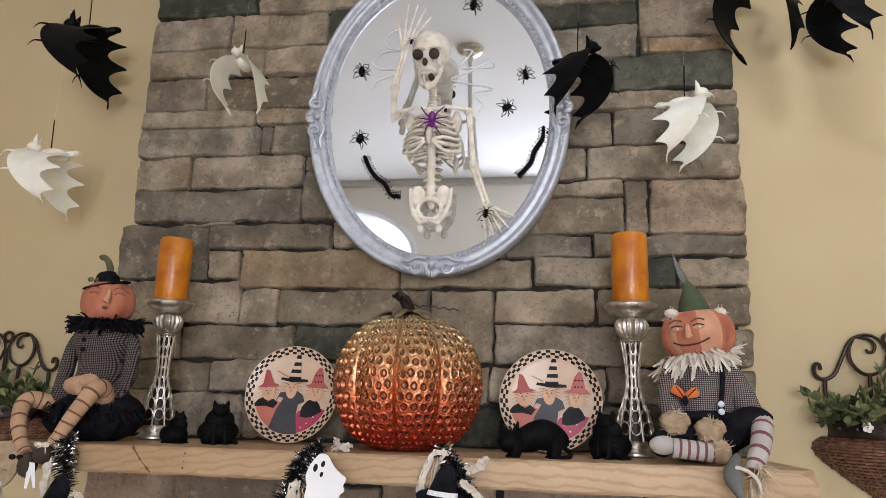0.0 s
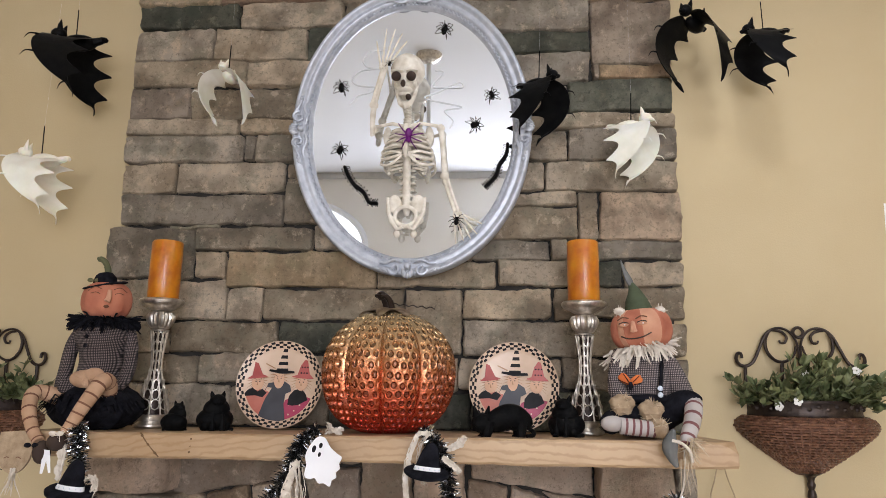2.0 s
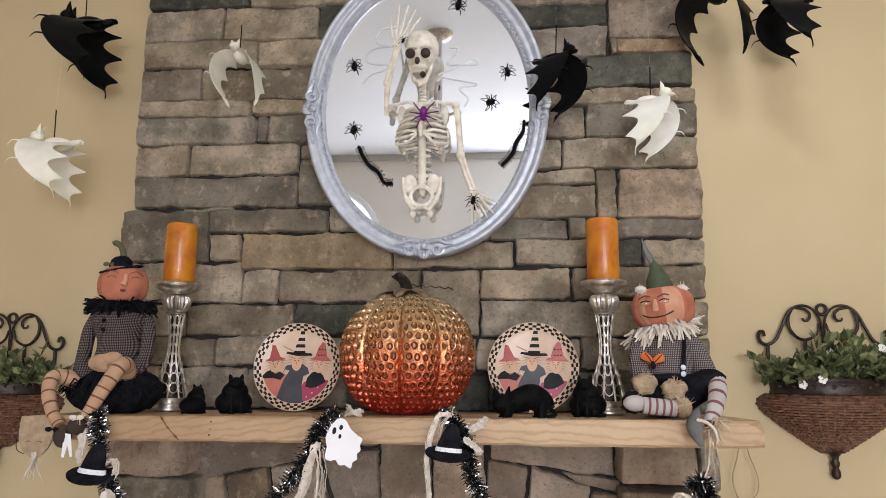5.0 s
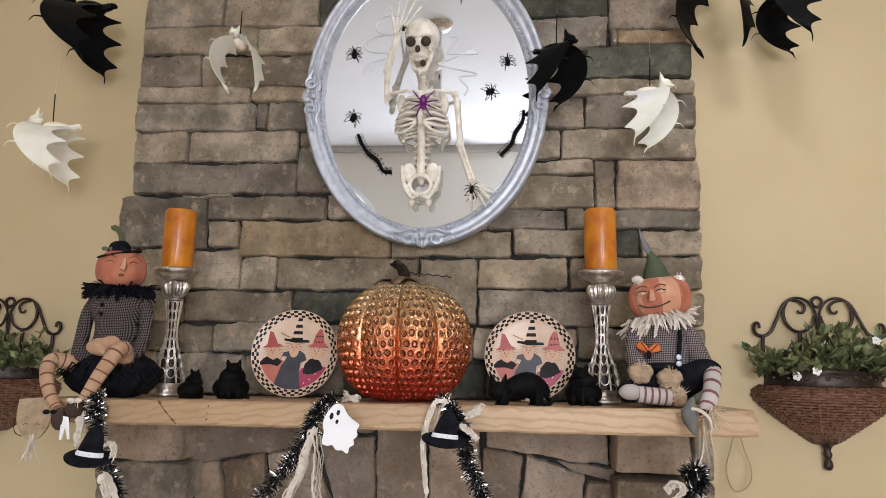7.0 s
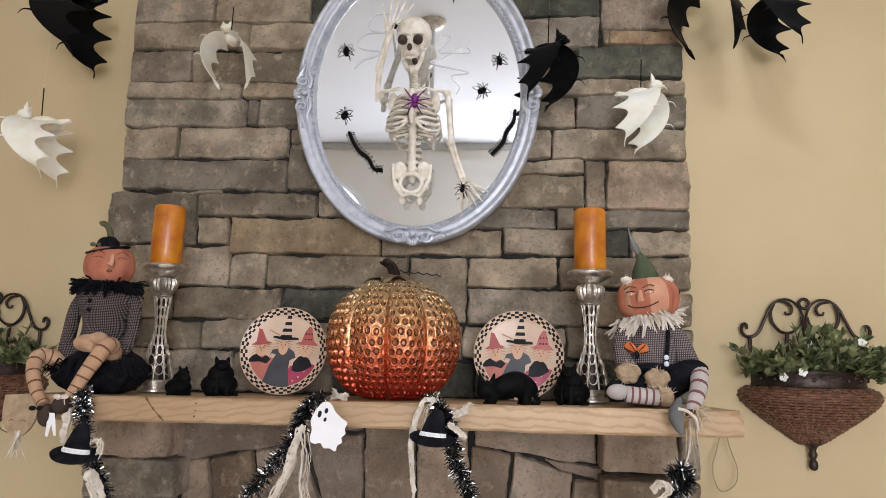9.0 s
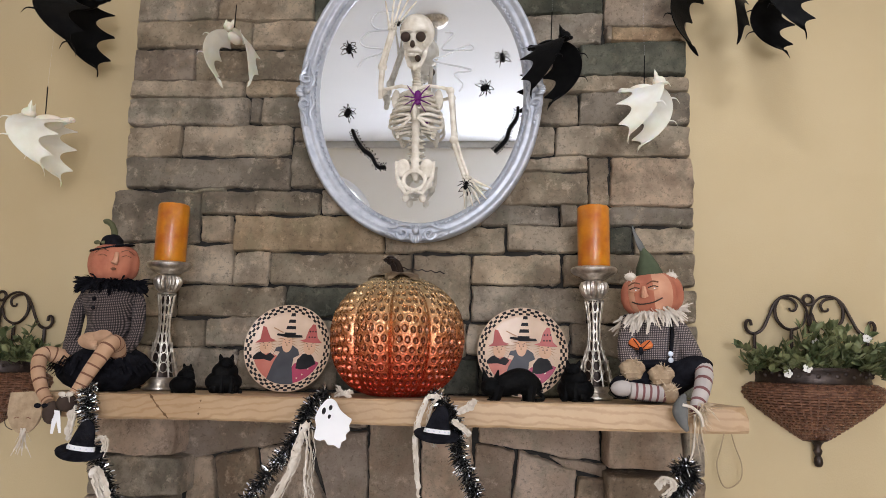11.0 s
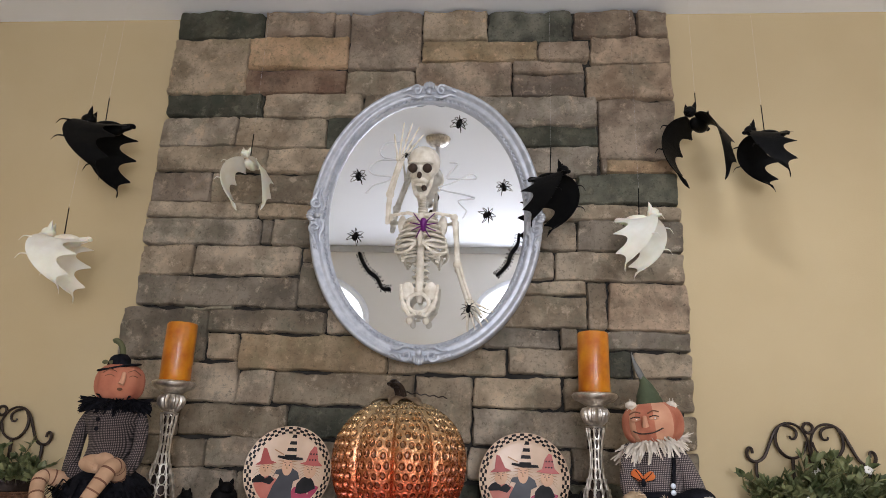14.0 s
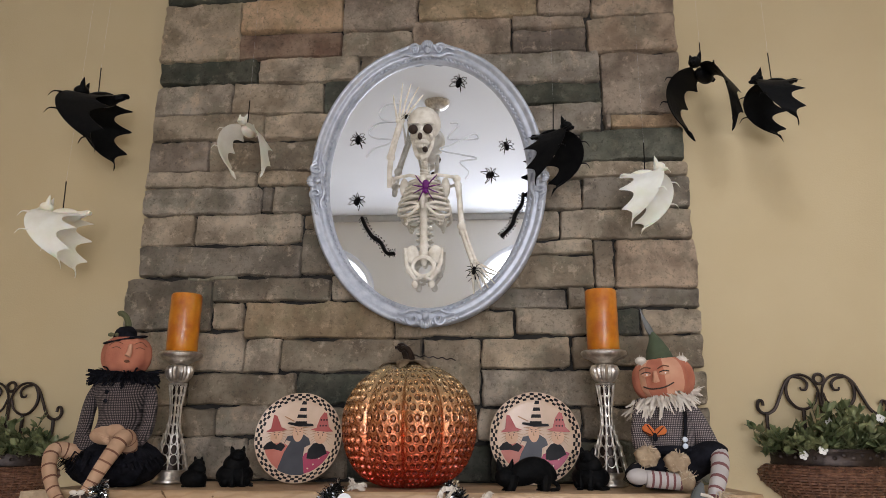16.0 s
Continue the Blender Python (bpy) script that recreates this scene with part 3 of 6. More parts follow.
def skeleton():
    b = Build()

    head = [True]

    def rod(pts, r, seg=8, k=0):
        if head[0]:
            pts = [(-8 + (x + 8) * 0.9, 262 + (z - 256) * 0.88, n) for x, z, n in pts]
        b.tube([on_glass(*p) for p in pts], [q * U for q in r] if isinstance(r, list) else r * U, seg, k)

    def lump(x, z, n, rx, rz, rn, k=0, seg=14, rings=10, shape=None):
        if head[0]:
            x, z, rx, rz = -8 + (x + 8) * 0.9, 262 + (z - 256) * 0.88, rx * 0.9, rz * 0.88
        b.ball(on_glass(x, z, n), (rx * U, rn * U, rz * U), k, seg, rings, shape=shape)

    # skull
    lump(-4, 200, 52, 55, 56, 56, 0, 28, 18, lambda p: 1.0 - 0.10 * max(0, -p.z) * max(0, -p.y))
    lump(-9, 158, 60, 36, 36, 40, 0, 20, 12)
    lump(-37, 148, 64, 9, 8, 22)
    lump(19, 148, 64, 9, 8, 22)
    lump(-34, 196, 84, 20, 5, 12)
    lump(14, 196, 84, 20, 5, 12)
    for x in (-34, 13):
        lump(x, 176, 92, 15.5, 15.5, 14, 1)
    lump(-11, 150, 98, 8, 12, 7, 1, 10, 8)
    lump(-10, 128, 74, 25, 14, 26)
    for i in range(8):
        lump(-28 + i * 5, 115, 96 - abs(i - 3.5) * 2.2, 2.7, 6, 3, 0, 6, 5)
    lump(4, 103, 82, 9, 9, 18, 1)
    rod([(-40, 145, 52), (-34, 112, 60), (-22, 82, 80), (-6, 70, 90), (10, 80, 82), (21, 112, 62), (26, 145, 52)], [6, 6, 7, 9, 7, 6, 6], 10)
    lump(-6, 74, 84, 18, 9, 12)
    for i in range(6):
        lump(-19 + i * 5, 84, 91 - abs(i - 2.5) * 3, 2.6, 5, 3, 0, 6, 5)
    # neck and spine
    head[0] = False
    for i in range(11):
        lump(-6, 104 - i * 9, 24, 14 - (i < 5) * 3, 5.5, 13)
    for i in range(11):
        z = 0 - i * 20.5
        lump(-6, z, 22, 13 + i * 0.4, 8, 14)
        lump(-6 - 17, z - 3, 14, 8, 3.5, 5, 0, 8, 6)
        lump(-6 + 17, z - 3, 14, 8, 3.5, 5, 0, 8, 6)
    rod([(-6, -30, 24), (-6, -130, 26), (-6, -215, 24)], [11, 11, 12], 10)
    # breastbone and collar bones
    rod([(-6, 40, 52), (-6, 10, 60), (-6, -38, 62), (-6, -58, 58)], [10, 8, 8, 4], 10)
    for s in (-1, 1):
        rod([(-6 + s * 8, 38, 52), (-6 + s * 40, 46, 50), (-6 + s * 75, 40, 36), (-6 + s * 98, 34, 24)], [5, 5, 5, 6], 8)
        lump(-6 + s * 97, 30, 24, 12, 12, 14)
        lump(-6 + s * 62, 5, 8, 13, 30, 5)
        for i in range(7):
            z = 30 - i * 14.5
            half = 44 + 5.0 * min(i, 4) + 1.5 * i
            front = -6 + s * (9 + 0.3 * i)
            zs = z - 8 if i < 4 else -46 - (i - 4) * 3
            drop = 12 + i * 2.5
            pts = curve([(front, zs, 60), (-6 + s * half * 0.55, z - drop * 0.4 - (i > 3) * (i - 3) * 4, 56), (-6 + s * half, z - drop, 34), (-6 + s * half * 0.93, z - drop * 0.4, 12), (-6 + s * 14, z + 4, 8)], 5)
            rod([tuple(p) for p in pts], [4.2] * len(pts), 6)
        for i in range(3):
            z = -80 - i * 11
            pts = curve([(-6 + s * (40 + i * 4), z - 8, 50 - i * 4), (-6 + s * (58 - i * 3), z - 12, 32), (-6 + s * 50, z - 2, 14), (-6 + s * 14, z + 6, 10)], 4)
            rod([tuple(p) for p in pts], [4] * len(pts), 6)
        # hip bones
        lump(-6 + s * 34, -214, 26, 21, 32, 9, 0, 16, 10, lambda p: 1.0 - 0.25 * max(0, -p.z))
        rod([(-6 + s * 54, -190, 24), (-6 + s * 50, -235, 32), (-6 + s * 38, -262, 38), (-6 + s * 22, -285, 40), (-6 + s * 6, -276, 44)], [5, 6, 7, 6, 6], 8)
        lump(-6 + s * 40, -258, 32, 11, 12, 11)
        lump(-6 + s * 24, -300, 34, 10, 12, 9)
    ring = [(-6 + 31 * math.cos(a), -246 + 30 * math.sin(a), 34) for a in [i * math.pi / 12 for i in range(25)]]
    rod(ring, 6.5, 8)
    rod([(-6, -205, 22), (-6, -228, 16), (-6, -250, 14)], [16, 13, 6], 10)
    # raised arm, hand held to the head
    rod([(-100, 32, 26), (-108, 12, 34), (-106, 60, 44), (-102, 104, 50)], [8, 8, 8, 9], 8)
    lump(-102, 106, 50, 13, 13, 13)
    for s in (-4, 5):
        rod([(-103 + s, 108, 52), (-90 + s, 160, 56), (-74 + s, 218, 60)], [6, 5, 6], 8)
    for i in range(6):
        lump(-82 + (i % 3) * 8, 224 + (i // 3) * 9, 62, 6, 6, 6, 0, 8, 6)
    for i, (x, z) in enumerate(((-96, 310), (-68, 350), (-43, 348), (-22, 334), (-8, 308))):
        bx = -84 + i * 7
        mx = bx + (x - bx) * 0.45
        mz = 240 + (z - 240) * 0.45
        rod([(bx, 238, 62), (mx, mz, 64), (bx + (x - bx) * 0.75, 240 + (z - 240) * 0.75, 63), (x, z, 60)], [3.8, 3.0, 2.8, 1.8], 6)
        lump(mx, mz, 64, 4.2, 4.2, 4.2, 0, 8, 6)
    # hanging arm
    rod([(92, 28, 24), (98, -40, 26), (104, -112, 28)], [9, 7, 8], 8)
    lump(104, -122, 28, 13, 13, 12)
    for s in (-5, 5):
        rod([(106 + s, -126, 28), (122 + s, -180, 30), (140 + s, -232, 32)], [5.5, 5, 5.5], 8)
    for i in range(6):
        lump(134 + (i % 3) * 8, -238 - (i // 3) * 9, 32, 6, 6, 6, 0, 8, 6)
    for i, (x, z) in enumerate(((138, -335), (160, -325), (180, -318), (198, -304), (212, -272))):
        bx, bz = 134 + i * 6, -250 + i * 2
        mx, mz = bx + (x - bx) * 0.5, bz + (z - bz) * 0.5
        rod([(bx, bz, 32), (mx, mz, 30), (x, z, 22)], [3.8, 3.0, 1.8], 6)
        lump(mx, mz, 30, 4.2, 4.2, 4.2, 0, 8, 6)
    o = b.ob("skeleton_decoration", [BONE, SOCKET])
    o.matrix_basis = MIR
    return tagged(o, "ivory plastic skeleton torso waving in front of the mirror", "skeleton")


skeleton()


def spider(x, z, turn, size, material, label, n=0.0):
    m = MIR @ Matrix.Translation(on_glass(x, z, n)) @ Matrix.Rotation(radians(turn), 4, "Y") @ Matrix.Scale(size, 4)
    root = thing("spider", m, label, "spider", "plastic spiders")
    b = Build()
    b.ball((0, -0.006, -0.004), (0.0055, 0.005, 0.0075), 0, 10, 8)
    b.ball((0, -0.006, 0.006), (0.004, 0.004, 0.0045), 0, 8, 6)
    b.ob("body", material, root)
    for s in (-1, 1):
        for i, a in enumerate((62, 28, -8, -48)):
            c, q = math.cos(radians(a)), math.sin(radians(a))
            L = 0.024 if i in (0, 3) else 0.021
            g = Build()
            g.tube([(s * 0.002, -0.006, 0.003 - i * 0.0015), (s * L * 0.5 * c, -0.013, L * 0.5 * q + 0.002), (s * L * c, -0.0012, L * q - 0.002)], [0.0012, 0.0011, 0.0007], 5)
            g.ob("leg", material, root)
    return root


for sx, sz, st, ss in ((-214, 172, 15, 1.05), (239, 138, -25, 1.0), (190, 42, 70, 1.05), (97, 362, 30, 1.1), (-212, -36, 30, 1.05), (140, -262, 10, 1.0)):
    spider(sx, sz, st, ss, BLACKPL, "small black plastic spider stuck on the mirror", 30 if sz < -200 else 0)
spider(-55, 235, 20, 0.6, BLACKPL, "tiny black plastic spider on the bony wrist", 68)
spider(4, 4, 180, 1.7, PURPLE, "shiny purple plastic spider on the breastbone", 62)


def centipede(pts):
    b = Build()
    line = curve([(p[0], p[1], 0) for p in pts], 6)
    n = len(line)
    for i, p in enumerate(line):
        w = 6.4 * (1 - 0.6 * abs(i / (n - 1) - 0.45))
        b.ball(on_glass(p.x, p.y, 7), (w * U, 5 * U, w * U), 0, 8, 6)
        d = (line[min(i + 1, n - 1)] - line[max(i - 1, 0)]).normalized()
        for s in (-1, 1) if i % 2 == 0 else ():
            q = Vector((-d.y, d.x, 0)) * s
            b.tube([on_glass(p.x, p.y, 6), on_glass(p.x + q.x * 8 + d.x * 2, p.y + q.y * 8 + d.y * 2, 9), on_glass(p.x + q.x * 13 + d.x * 4, p.y + q.y * 13 + d.y * 4, 0)], 1.0 * U, 4)
    o = b.ob("centipede", BLACKPL)
    o.matrix_basis = MIR
    return tagged(o, "black plastic centipede stuck on the mirror", "centipede", "plastic centipedes")


centipede([(-195, -92), (-184, -120), (-163, -152), (-138, -172), (-120, -205), (-98, -208)])
centipede([(286, -22), (282, -55), (262, -88), (254, -118), (236, -142), (222, -156)])


def smears():
    """Wavy strokes drawn on the glass either side of the head."""
    for pts in ([(-85, 295), (-130, 290), (-150, 262), (-135, 238), (-92, 232), (-150, 228), (-182, 200), (-165, 178), (-112, 170), (-122, 155), (-165, 140), (-188, 112)],
                [(70, 222), (95, 215), (62, 170), (95, 165), (152, 165), (140, 180), (80, 150), (40, 130), (150, 100), (100, 88), (125, 55), (115, 30)]):
        b = Build()
        line = curve([(p[0], p[1], 0) for p in pts], 8)
        b.tube([on_glass(p.x, p.y, 1) for p in line], 1.9 * U, 6, flat=1.0)
        o = b.ob("mirror_drawing", SMEAR)
        o.matrix_basis = MIR
        tagged(o, "pale wavy stroke drawn on the mirror glass", "drawing", "mirror strokes")


smears()


# ---- candles ----
def candle(x, y, z0, h):
    root = thing("pillar_candle", pose(x, y, z0), "orange wax pillar candle on a silver candlestick", "candle", "pillar candles")
    b = Build()
    r = 0.0375
    b.lathe([(0.005, 0), (r - 0.002, 0), (r, 0.003), (r * 0.995, h * 0.3), (r, h * 0.62), (r * 0.99, h - 0.004), (r - 0.003, h - 0.0005), (r - 0.006, h - 0.002), (r - 0.012, h - 0.007), (0.003, h - 0.008)],
            seg=40, wave=lambda a, i: 1 + 0.008 * math.sin(3 * a + i) + 0.004 * math.sin(7 * a + 2 * i))
    b.ob("wax", CANDLE, root)
    w = Build()
    w.tube([(0, 0, h - 0.009), (0.001, 0, h - 0.002), (0.003, 0, h + 0.004)], 0.0012, 6)
    w.ob("wick", WICK, root, "short dark wick")
    return root


def candlestick(x, y):
    z0 = shelf_z(x)
    H = 1.6105 + 0.002 * (x > 0) - z0
    root = thing("candlestick", pose(x, y, z0), "tall antique silver candlestick with openwork column", "candlestick", "silver candlesticks")
    d = Build()
    d.lathe([(0.004, H - 0.034), (0.016, H - 0.034), (0.024, H - 0.031), (0.035, H - 0.024), (0.047, H - 0.019), (0.053, H - 0.013), (0.054, H - 0.008), (0.051, H - 0.004), (0.048, H - 0.003), (0.044, H - 0.007), (0.004, H - 0.006)], seg=44)
    d.ob("dish", SILVER, root, "turned silver drip dish")
    n = Build()
    n.lathe([(0.010, H - 0.078), (0.020, H - 0.075), (0.027, H - 0.067), (0.032, H - 0.055), (0.033, H - 0.047), (0.028, H - 0.038), (0.018, H - 0.034)], seg=96,
            wave=lambda a, i: 1 + (0.055 * math.cos(20 * a) if 0 < i < 6 else 0))
    n.lathe([(0.012, H - 0.083), (0.022, H - 0.082), (0.023, H - 0.079), (0.012, H - 0.077)], seg=32)
    n.ob("ribbed_knop", SILVER, root, "fluted silver knop")
    z1, zb = H - 0.083, 0.030

    def rad(t):
        """The column's radius, t from its top to its foot."""
        return 0.0205 - 0.009 * math.sin(min(1, t * 1.35) * math.pi) * 0.9 + 0.026 * max(0, t - 0.45) ** 1.4 * 1.9

    # dark body added behind the bars, in place of the hollow's shade
    core = Build()
    core.lathe([(rad(i / 20) * 0.72, z1 + (zb - z1) * i / 20) for i in range(21)], seg=20)
    core.ob("core", IRON, root, "dark core put in for the shade inside the column")
    for j in range(10):
        a0 = 2 * math.pi * j / 10
        r = Build()
        r.tube([(rad(t) * math.cos(a0), rad(t) * math.sin(a0), z1 + (zb - z1) * t) for t in [i / 18 for i in range(19)]], 0.0022, 6)
        for t in [0.04 + i * 0.115 for i in range(8)]:
            aa = a0 + math.pi / 10
            q = rad(t + 0.03)
            zc = z1 + (zb - z1) * (t + 0.03)
            w = q * 0.30
            loop = []
            for s in range(9):
                u = 2 * math.pi * s / 8
                da = w * math.cos(u) / q * 0.9
                loop.append((q * math.cos(aa + da), q * math.sin(aa + da), zc + 0.0125 * math.sin(u)))
            r.tube(loop, 0.0013, 5)
        r.ob("column_bar", SILVER, root)
    f = Build()
    f.lathe([(0.004, 0), (0.034, 0), (0.040, 0.003), (0.040, 0.007), (0.033, 0.011), (0.028, 0.016), (0.034, 0.024), (rad(1.0) + 0.001, 0.031), (0.004, 0.031)], seg=40)
    f.ob("foot", SILVER, root, "stepped round silver foot")
    return H + z0


for cx, cy in ((-0.742, -0.108), (0.291, -0.106)):
    top = candlestick(cx, cy)
    candle(cx, cy, top - 0.006, 0.149)


# ---- the copper pumpkin ----
def pumpkin():
    x, y = -0.160, -0.172
    root = thing("glass_pumpkin", pose(x, y, shelf_z(x)), "large copper mercury-glass pumpkin with dimpled ribs", "pumpkin")
    H, R, cols, rows, nu, nv = 0.279, 0.152, 54, 22, 540, 264
    a = np.linspace(0, 2 * np.pi, nu, endpoint=False)[None, :]
    t = np.linspace(0.02, np.pi - 0.02, nv)[:, None]
    prof = np.where(t < np.pi / 2, np.sin(t) ** 1.10, np.sin(t) ** 0.74)
    zz = np.where(np.cos(t) > 0, np.abs(np.cos(t)) ** 0.92, -np.abs(np.cos(t)) ** 0.95)
    ribs = np.abs(np.sin(5 * (a + np.pi / 2 - 0.02)))
    lobe = 0.860 + 0.140 * ribs ** 0.36
    # round dimples in staggered rows
    v = (t / np.pi) * rows
    row = np.floor(v)
    u = a / (2 * np.pi) * cols + 0.5 * (row % 2)
    cell = np.floor(u) * 12.9898 + row * 78.233
    h1, h2 = np.sin(cell) * 43758.5453 % 1, np.sin(cell * 1.7 + 3.1) * 24634.6345 % 1
    du, dv = (u % 1) - 0.5 + 0.22 * (h1 - 0.5), (v % 1) - 0.5 + 0.22 * (h2 - 0.5)
    rr = np.sqrt(du ** 2 + dv ** 2)
    near = np.clip(np.sin(t) * 1.4, 0, 1) * np.clip(ribs * 4 - 0.5, 0, 1)
    dim = -0.0060 * np.clip((0.34 + 0.06 * h2 - rr) / 0.11, 0, 1) * near + 0.0016 * np.exp(-((rr - 0.45) / 0.08) ** 2) * near
    rad = R * prof * lobe + dim
    sink = 0.003 * np.exp(-(np.sin(t) / 0.35) ** 2)
    X, Y = rad * np.cos(a), rad * 0.90 * np.sin(a)
    Z = H / 2 + (H / 2 - sink) * zz + 0 * a + dim * np.cos(t) * 0.8
    Z = Z - Z.min()
    b = Build()
    verts = np.stack([X, Y, Z], -1).reshape(-1, 3)
    i, j = np.meshgrid(np.arange(nv - 1), np.arange(nu), indexing="ij")
    f = np.stack([i * nu + j, (i + 1) * nu + j, (i + 1) * nu + (j + 1) % nu, i * nu + (j + 1) % nu], -1).reshape(-1, 4)
    # faces deep in a dimple take the copper with painted-in shade
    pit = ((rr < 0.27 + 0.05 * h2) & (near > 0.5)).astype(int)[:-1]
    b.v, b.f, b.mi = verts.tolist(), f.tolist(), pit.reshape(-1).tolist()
    b.ob("shell", [COPPER, COPPER_SHADE], root, "dimpled copper glass shell, gold above and red below", angle=80)
    ztop = float(Z.max()) - 0.006
    s = Build()
    path = curve([(0, 0, ztop - 0.01), (-0.003, -0.004, ztop + 0.014), (-0.008, -0.010, ztop + 0.030), (-0.016, -0.016, ztop + 0.040), (-0.022, -0.022, ztop + 0.038)], 6)
    s.tube(path, [0.013 - 0.0002 * q + 0.002 * (q > 18) for q in range(len(path))], 10)
    for j in range(5):
        off = Vector((math.cos(j * 1.26), math.sin(j * 1.26), 0)) * 0.011
        s.tube([p + off for p in path], 0.0035, 6)
    s.ob("stem", IRON, root, "dark twisted metal stem")
    for j in range(6):
        aa = j * 1.05 + 0.3
        L = Build()
        d, sd = Vector((math.cos(aa), math.sin(aa), 0)), Vector((-math.sin(aa), math.cos(aa), 0))
        vs, fs = [], []
        for q in range(7):
            w = (0.002, 0.014, 0.020, 0.022, 0.017, 0.010, 0.001)[q] * (1.12 if q % 2 else 0.9)
            rr_ = 0.006 + q * 0.011
            zq = 0.137 + 0.137 * math.sqrt(max(0.0, 1 - (rr_ / 0.15) ** 2)) + 0.006 + 0.004 * math.sin(q * 1.1 + j)
            c = d * rr_ + Vector((0, 0, zq))
            vs += [c - sd * w + Vector((0, 0, -0.004)), c, c + sd * w + Vector((0, 0, -0.004))]
        for q in range(6):
            fs += [(q * 3, q * 3 + 1, q * 3 + 4, q * 3 + 3), (q * 3 + 1, q * 3 + 2, q * 3 + 5, q * 3 + 4)]
        off = len(vs)
        vs += [p - Vector((0, 0, 0.0015)) for p in vs]
        fs += [tuple(off + k for k in reversed(f_)) for f_ in fs]
        L.add(vs, fs)
        L.ob("leaf", COPPERL, root, "bronze metal leaf")
    w = Build()
    w.tube([(0.01 + 0.0042 * q, -0.03 + 0.0015 * math.cos(q * 1.3), ztop + 0.020 - 0.0004 * q + 0.002 * math.sin(q * 1.3)) for q in range(24)], 0.0014, 5)
    w.ob("tendril", IRON, root, "thin twisted wire tendril")


pumpkin()


# ---- plates ----
def plate(x, r, yb, lean, turn):
    root = thing("picture_plate", Matrix.Translation((x, yb, shelf_z(x) - 0.0005)) @ pose(0, 0, 0, -lean, 0, turn), "round plate with checked rim and three painted witches", "plate", "picture plates")
    c = Matrix.Translation((0, 0, r))
    face = c @ Matrix.Rotation(math.pi / 2, 4, "X")
    b = Build()
    b.lathe([(0.002, -0.010), (r * 0.55, -0.010), (r * 0.60, -0.006), (r * 0.97, 0.006), (r, 0.0085), (r * 0.995, 0.0105), (r * 0.97, 0.0095), (r * 0.82, 0.0035), (r * 0.78, 0.0015), (0.002, 0.0)], seg=72, m=face)
    b.ob("dish", PLATEC, root, "glossy cream glazed dish")
    n = 64
    ck = Build()
    for ring in range(3):
        r0 = r * (0.835 + ring * 0.048)
        r1 = r0 + r * 0.048
        for i in range(n):
            if (i + ring) % 2:
                continue
            a0, a1 = 2 * math.pi * i / n, 2 * math.pi * (i + 1) / n
            z0, z1 = 0.0045 + (r0 / r - 0.82) * 0.040, 0.0045 + (r1 / r - 0.82) * 0.040
            ck.add([(r0 * math.cos(a0), r0 * math.sin(a0), z0), (r1 * math.cos(a0), r1 * math.sin(a0), z1), (r1 * math.cos(a1), r1 * math.sin(a1), z1), (r0 * math.cos(a1), r0 * math.sin(a1), z0)], [(0, 1, 2, 3)], 0, face)
    ck.ob("checked_rim", INKK, root, "black and cream checked border", smooth=False)
    u = r / 92.0

    def ink(name, pts, k, y=-0.0022, label=""):
        q = Build()
        q.slab([(p[0] * u, p[1] * u) for p in pts], 0.0006, 0, c, y=y)
        return q.ob(name, k, root, label, smooth=False)

    def oval(cx, cz, rx, rz, n_=18):
        return [(cx + rx * math.cos(2 * math.pi * i / n_), cz + rz * math.sin(2 * math.pi * i / n_)) for i in range(n_)]

    ink("painted_dress", [(-58, -52), (-72, -34), (-64, -16), (-45, -8), (-22, -16), (-14, -40), (-20, -68), (-38, -70)], INKC, label="coral painted dress")
    ink("painted_dress", [(10, -73), (6, -50), (16, -32), (34, -24), (60, -26), (72, -30), (64, -54), (46, -66), (26, -74)], INKM, label="magenta painted dress")
    ink("painted_robe", [(-42, -74), (-28, -30), (-16, -8), (-26, -6), (-34, -22), (-24, 2), (-12, 4), (0, 0), (10, 6), (22, -2), (26, -14), (14, -20), (12, -40), (18, -76)], INKN, -0.0030, "dark painted robe")
    ink("painted_robe", [(20, -42), (22, -24), (32, -12), (46, -8), (56, -18), (62, -32), (54, -36), (44, -42), (30, -44)], INKK, -0.0030, "black painted robe")
    ink("painted_robe", [(-78, -26), (-66, -12), (-54, -6), (-46, -16), (-36, -10), (-26, -18), (-34, -28), (-50, -24)], INKK, -0.0030, "black painted robe")
    for fx, fz, rx, rz in ((-47, 2, 13, 15), (-2, 9, 11, 18), (46, 2, 13, 15)):
        for s in (-1, 1):
            for q in range(5):
                ink("painted_hair", [(fx + s * (rx - 4), fz + 12 - q * 4), (fx + s * (rx + 11), fz + 12 - q * 8), (fx + s * (rx - 2), fz + 9 - q * 4)], INKS, -0.0026)
        ink("painted_face", oval(fx, fz, rx, rz), INKF, -0.0036)
        for s in (-1, 1):
            ink("painted_eye", oval(fx + s * 4, fz + 3, 1.3, 1.3, 8), INKK, -0.0043)
            ink("painted_brow", [(fx + s * 1.5, fz + 6.5), (fx + s * 7.5, fz + 9.5), (fx + s * 7.5, fz + 8)], INKK, -0.0043)
        ink("painted_nose", [(fx - 1, fz + 3), (fx + 1.5, fz - 5), (fx - 2, fz - 4.5)], INKS, -0.0043)
    ink("painted_hat", [(-70, 10), (-60, 18), (-58, 36), (-57, 46), (-50, 44), (-38, 20), (-26, 16), (-36, 13), (-56, 11)], INKR, -0.0042, "red painted hat")
    ink("painted_hat", [(24, 16), (36, 20), (42, 40), (50, 52), (56, 50), (62, 22), (72, 12), (54, 12), (38, 13)], INKR, -0.0042, "red painted hat with dots")
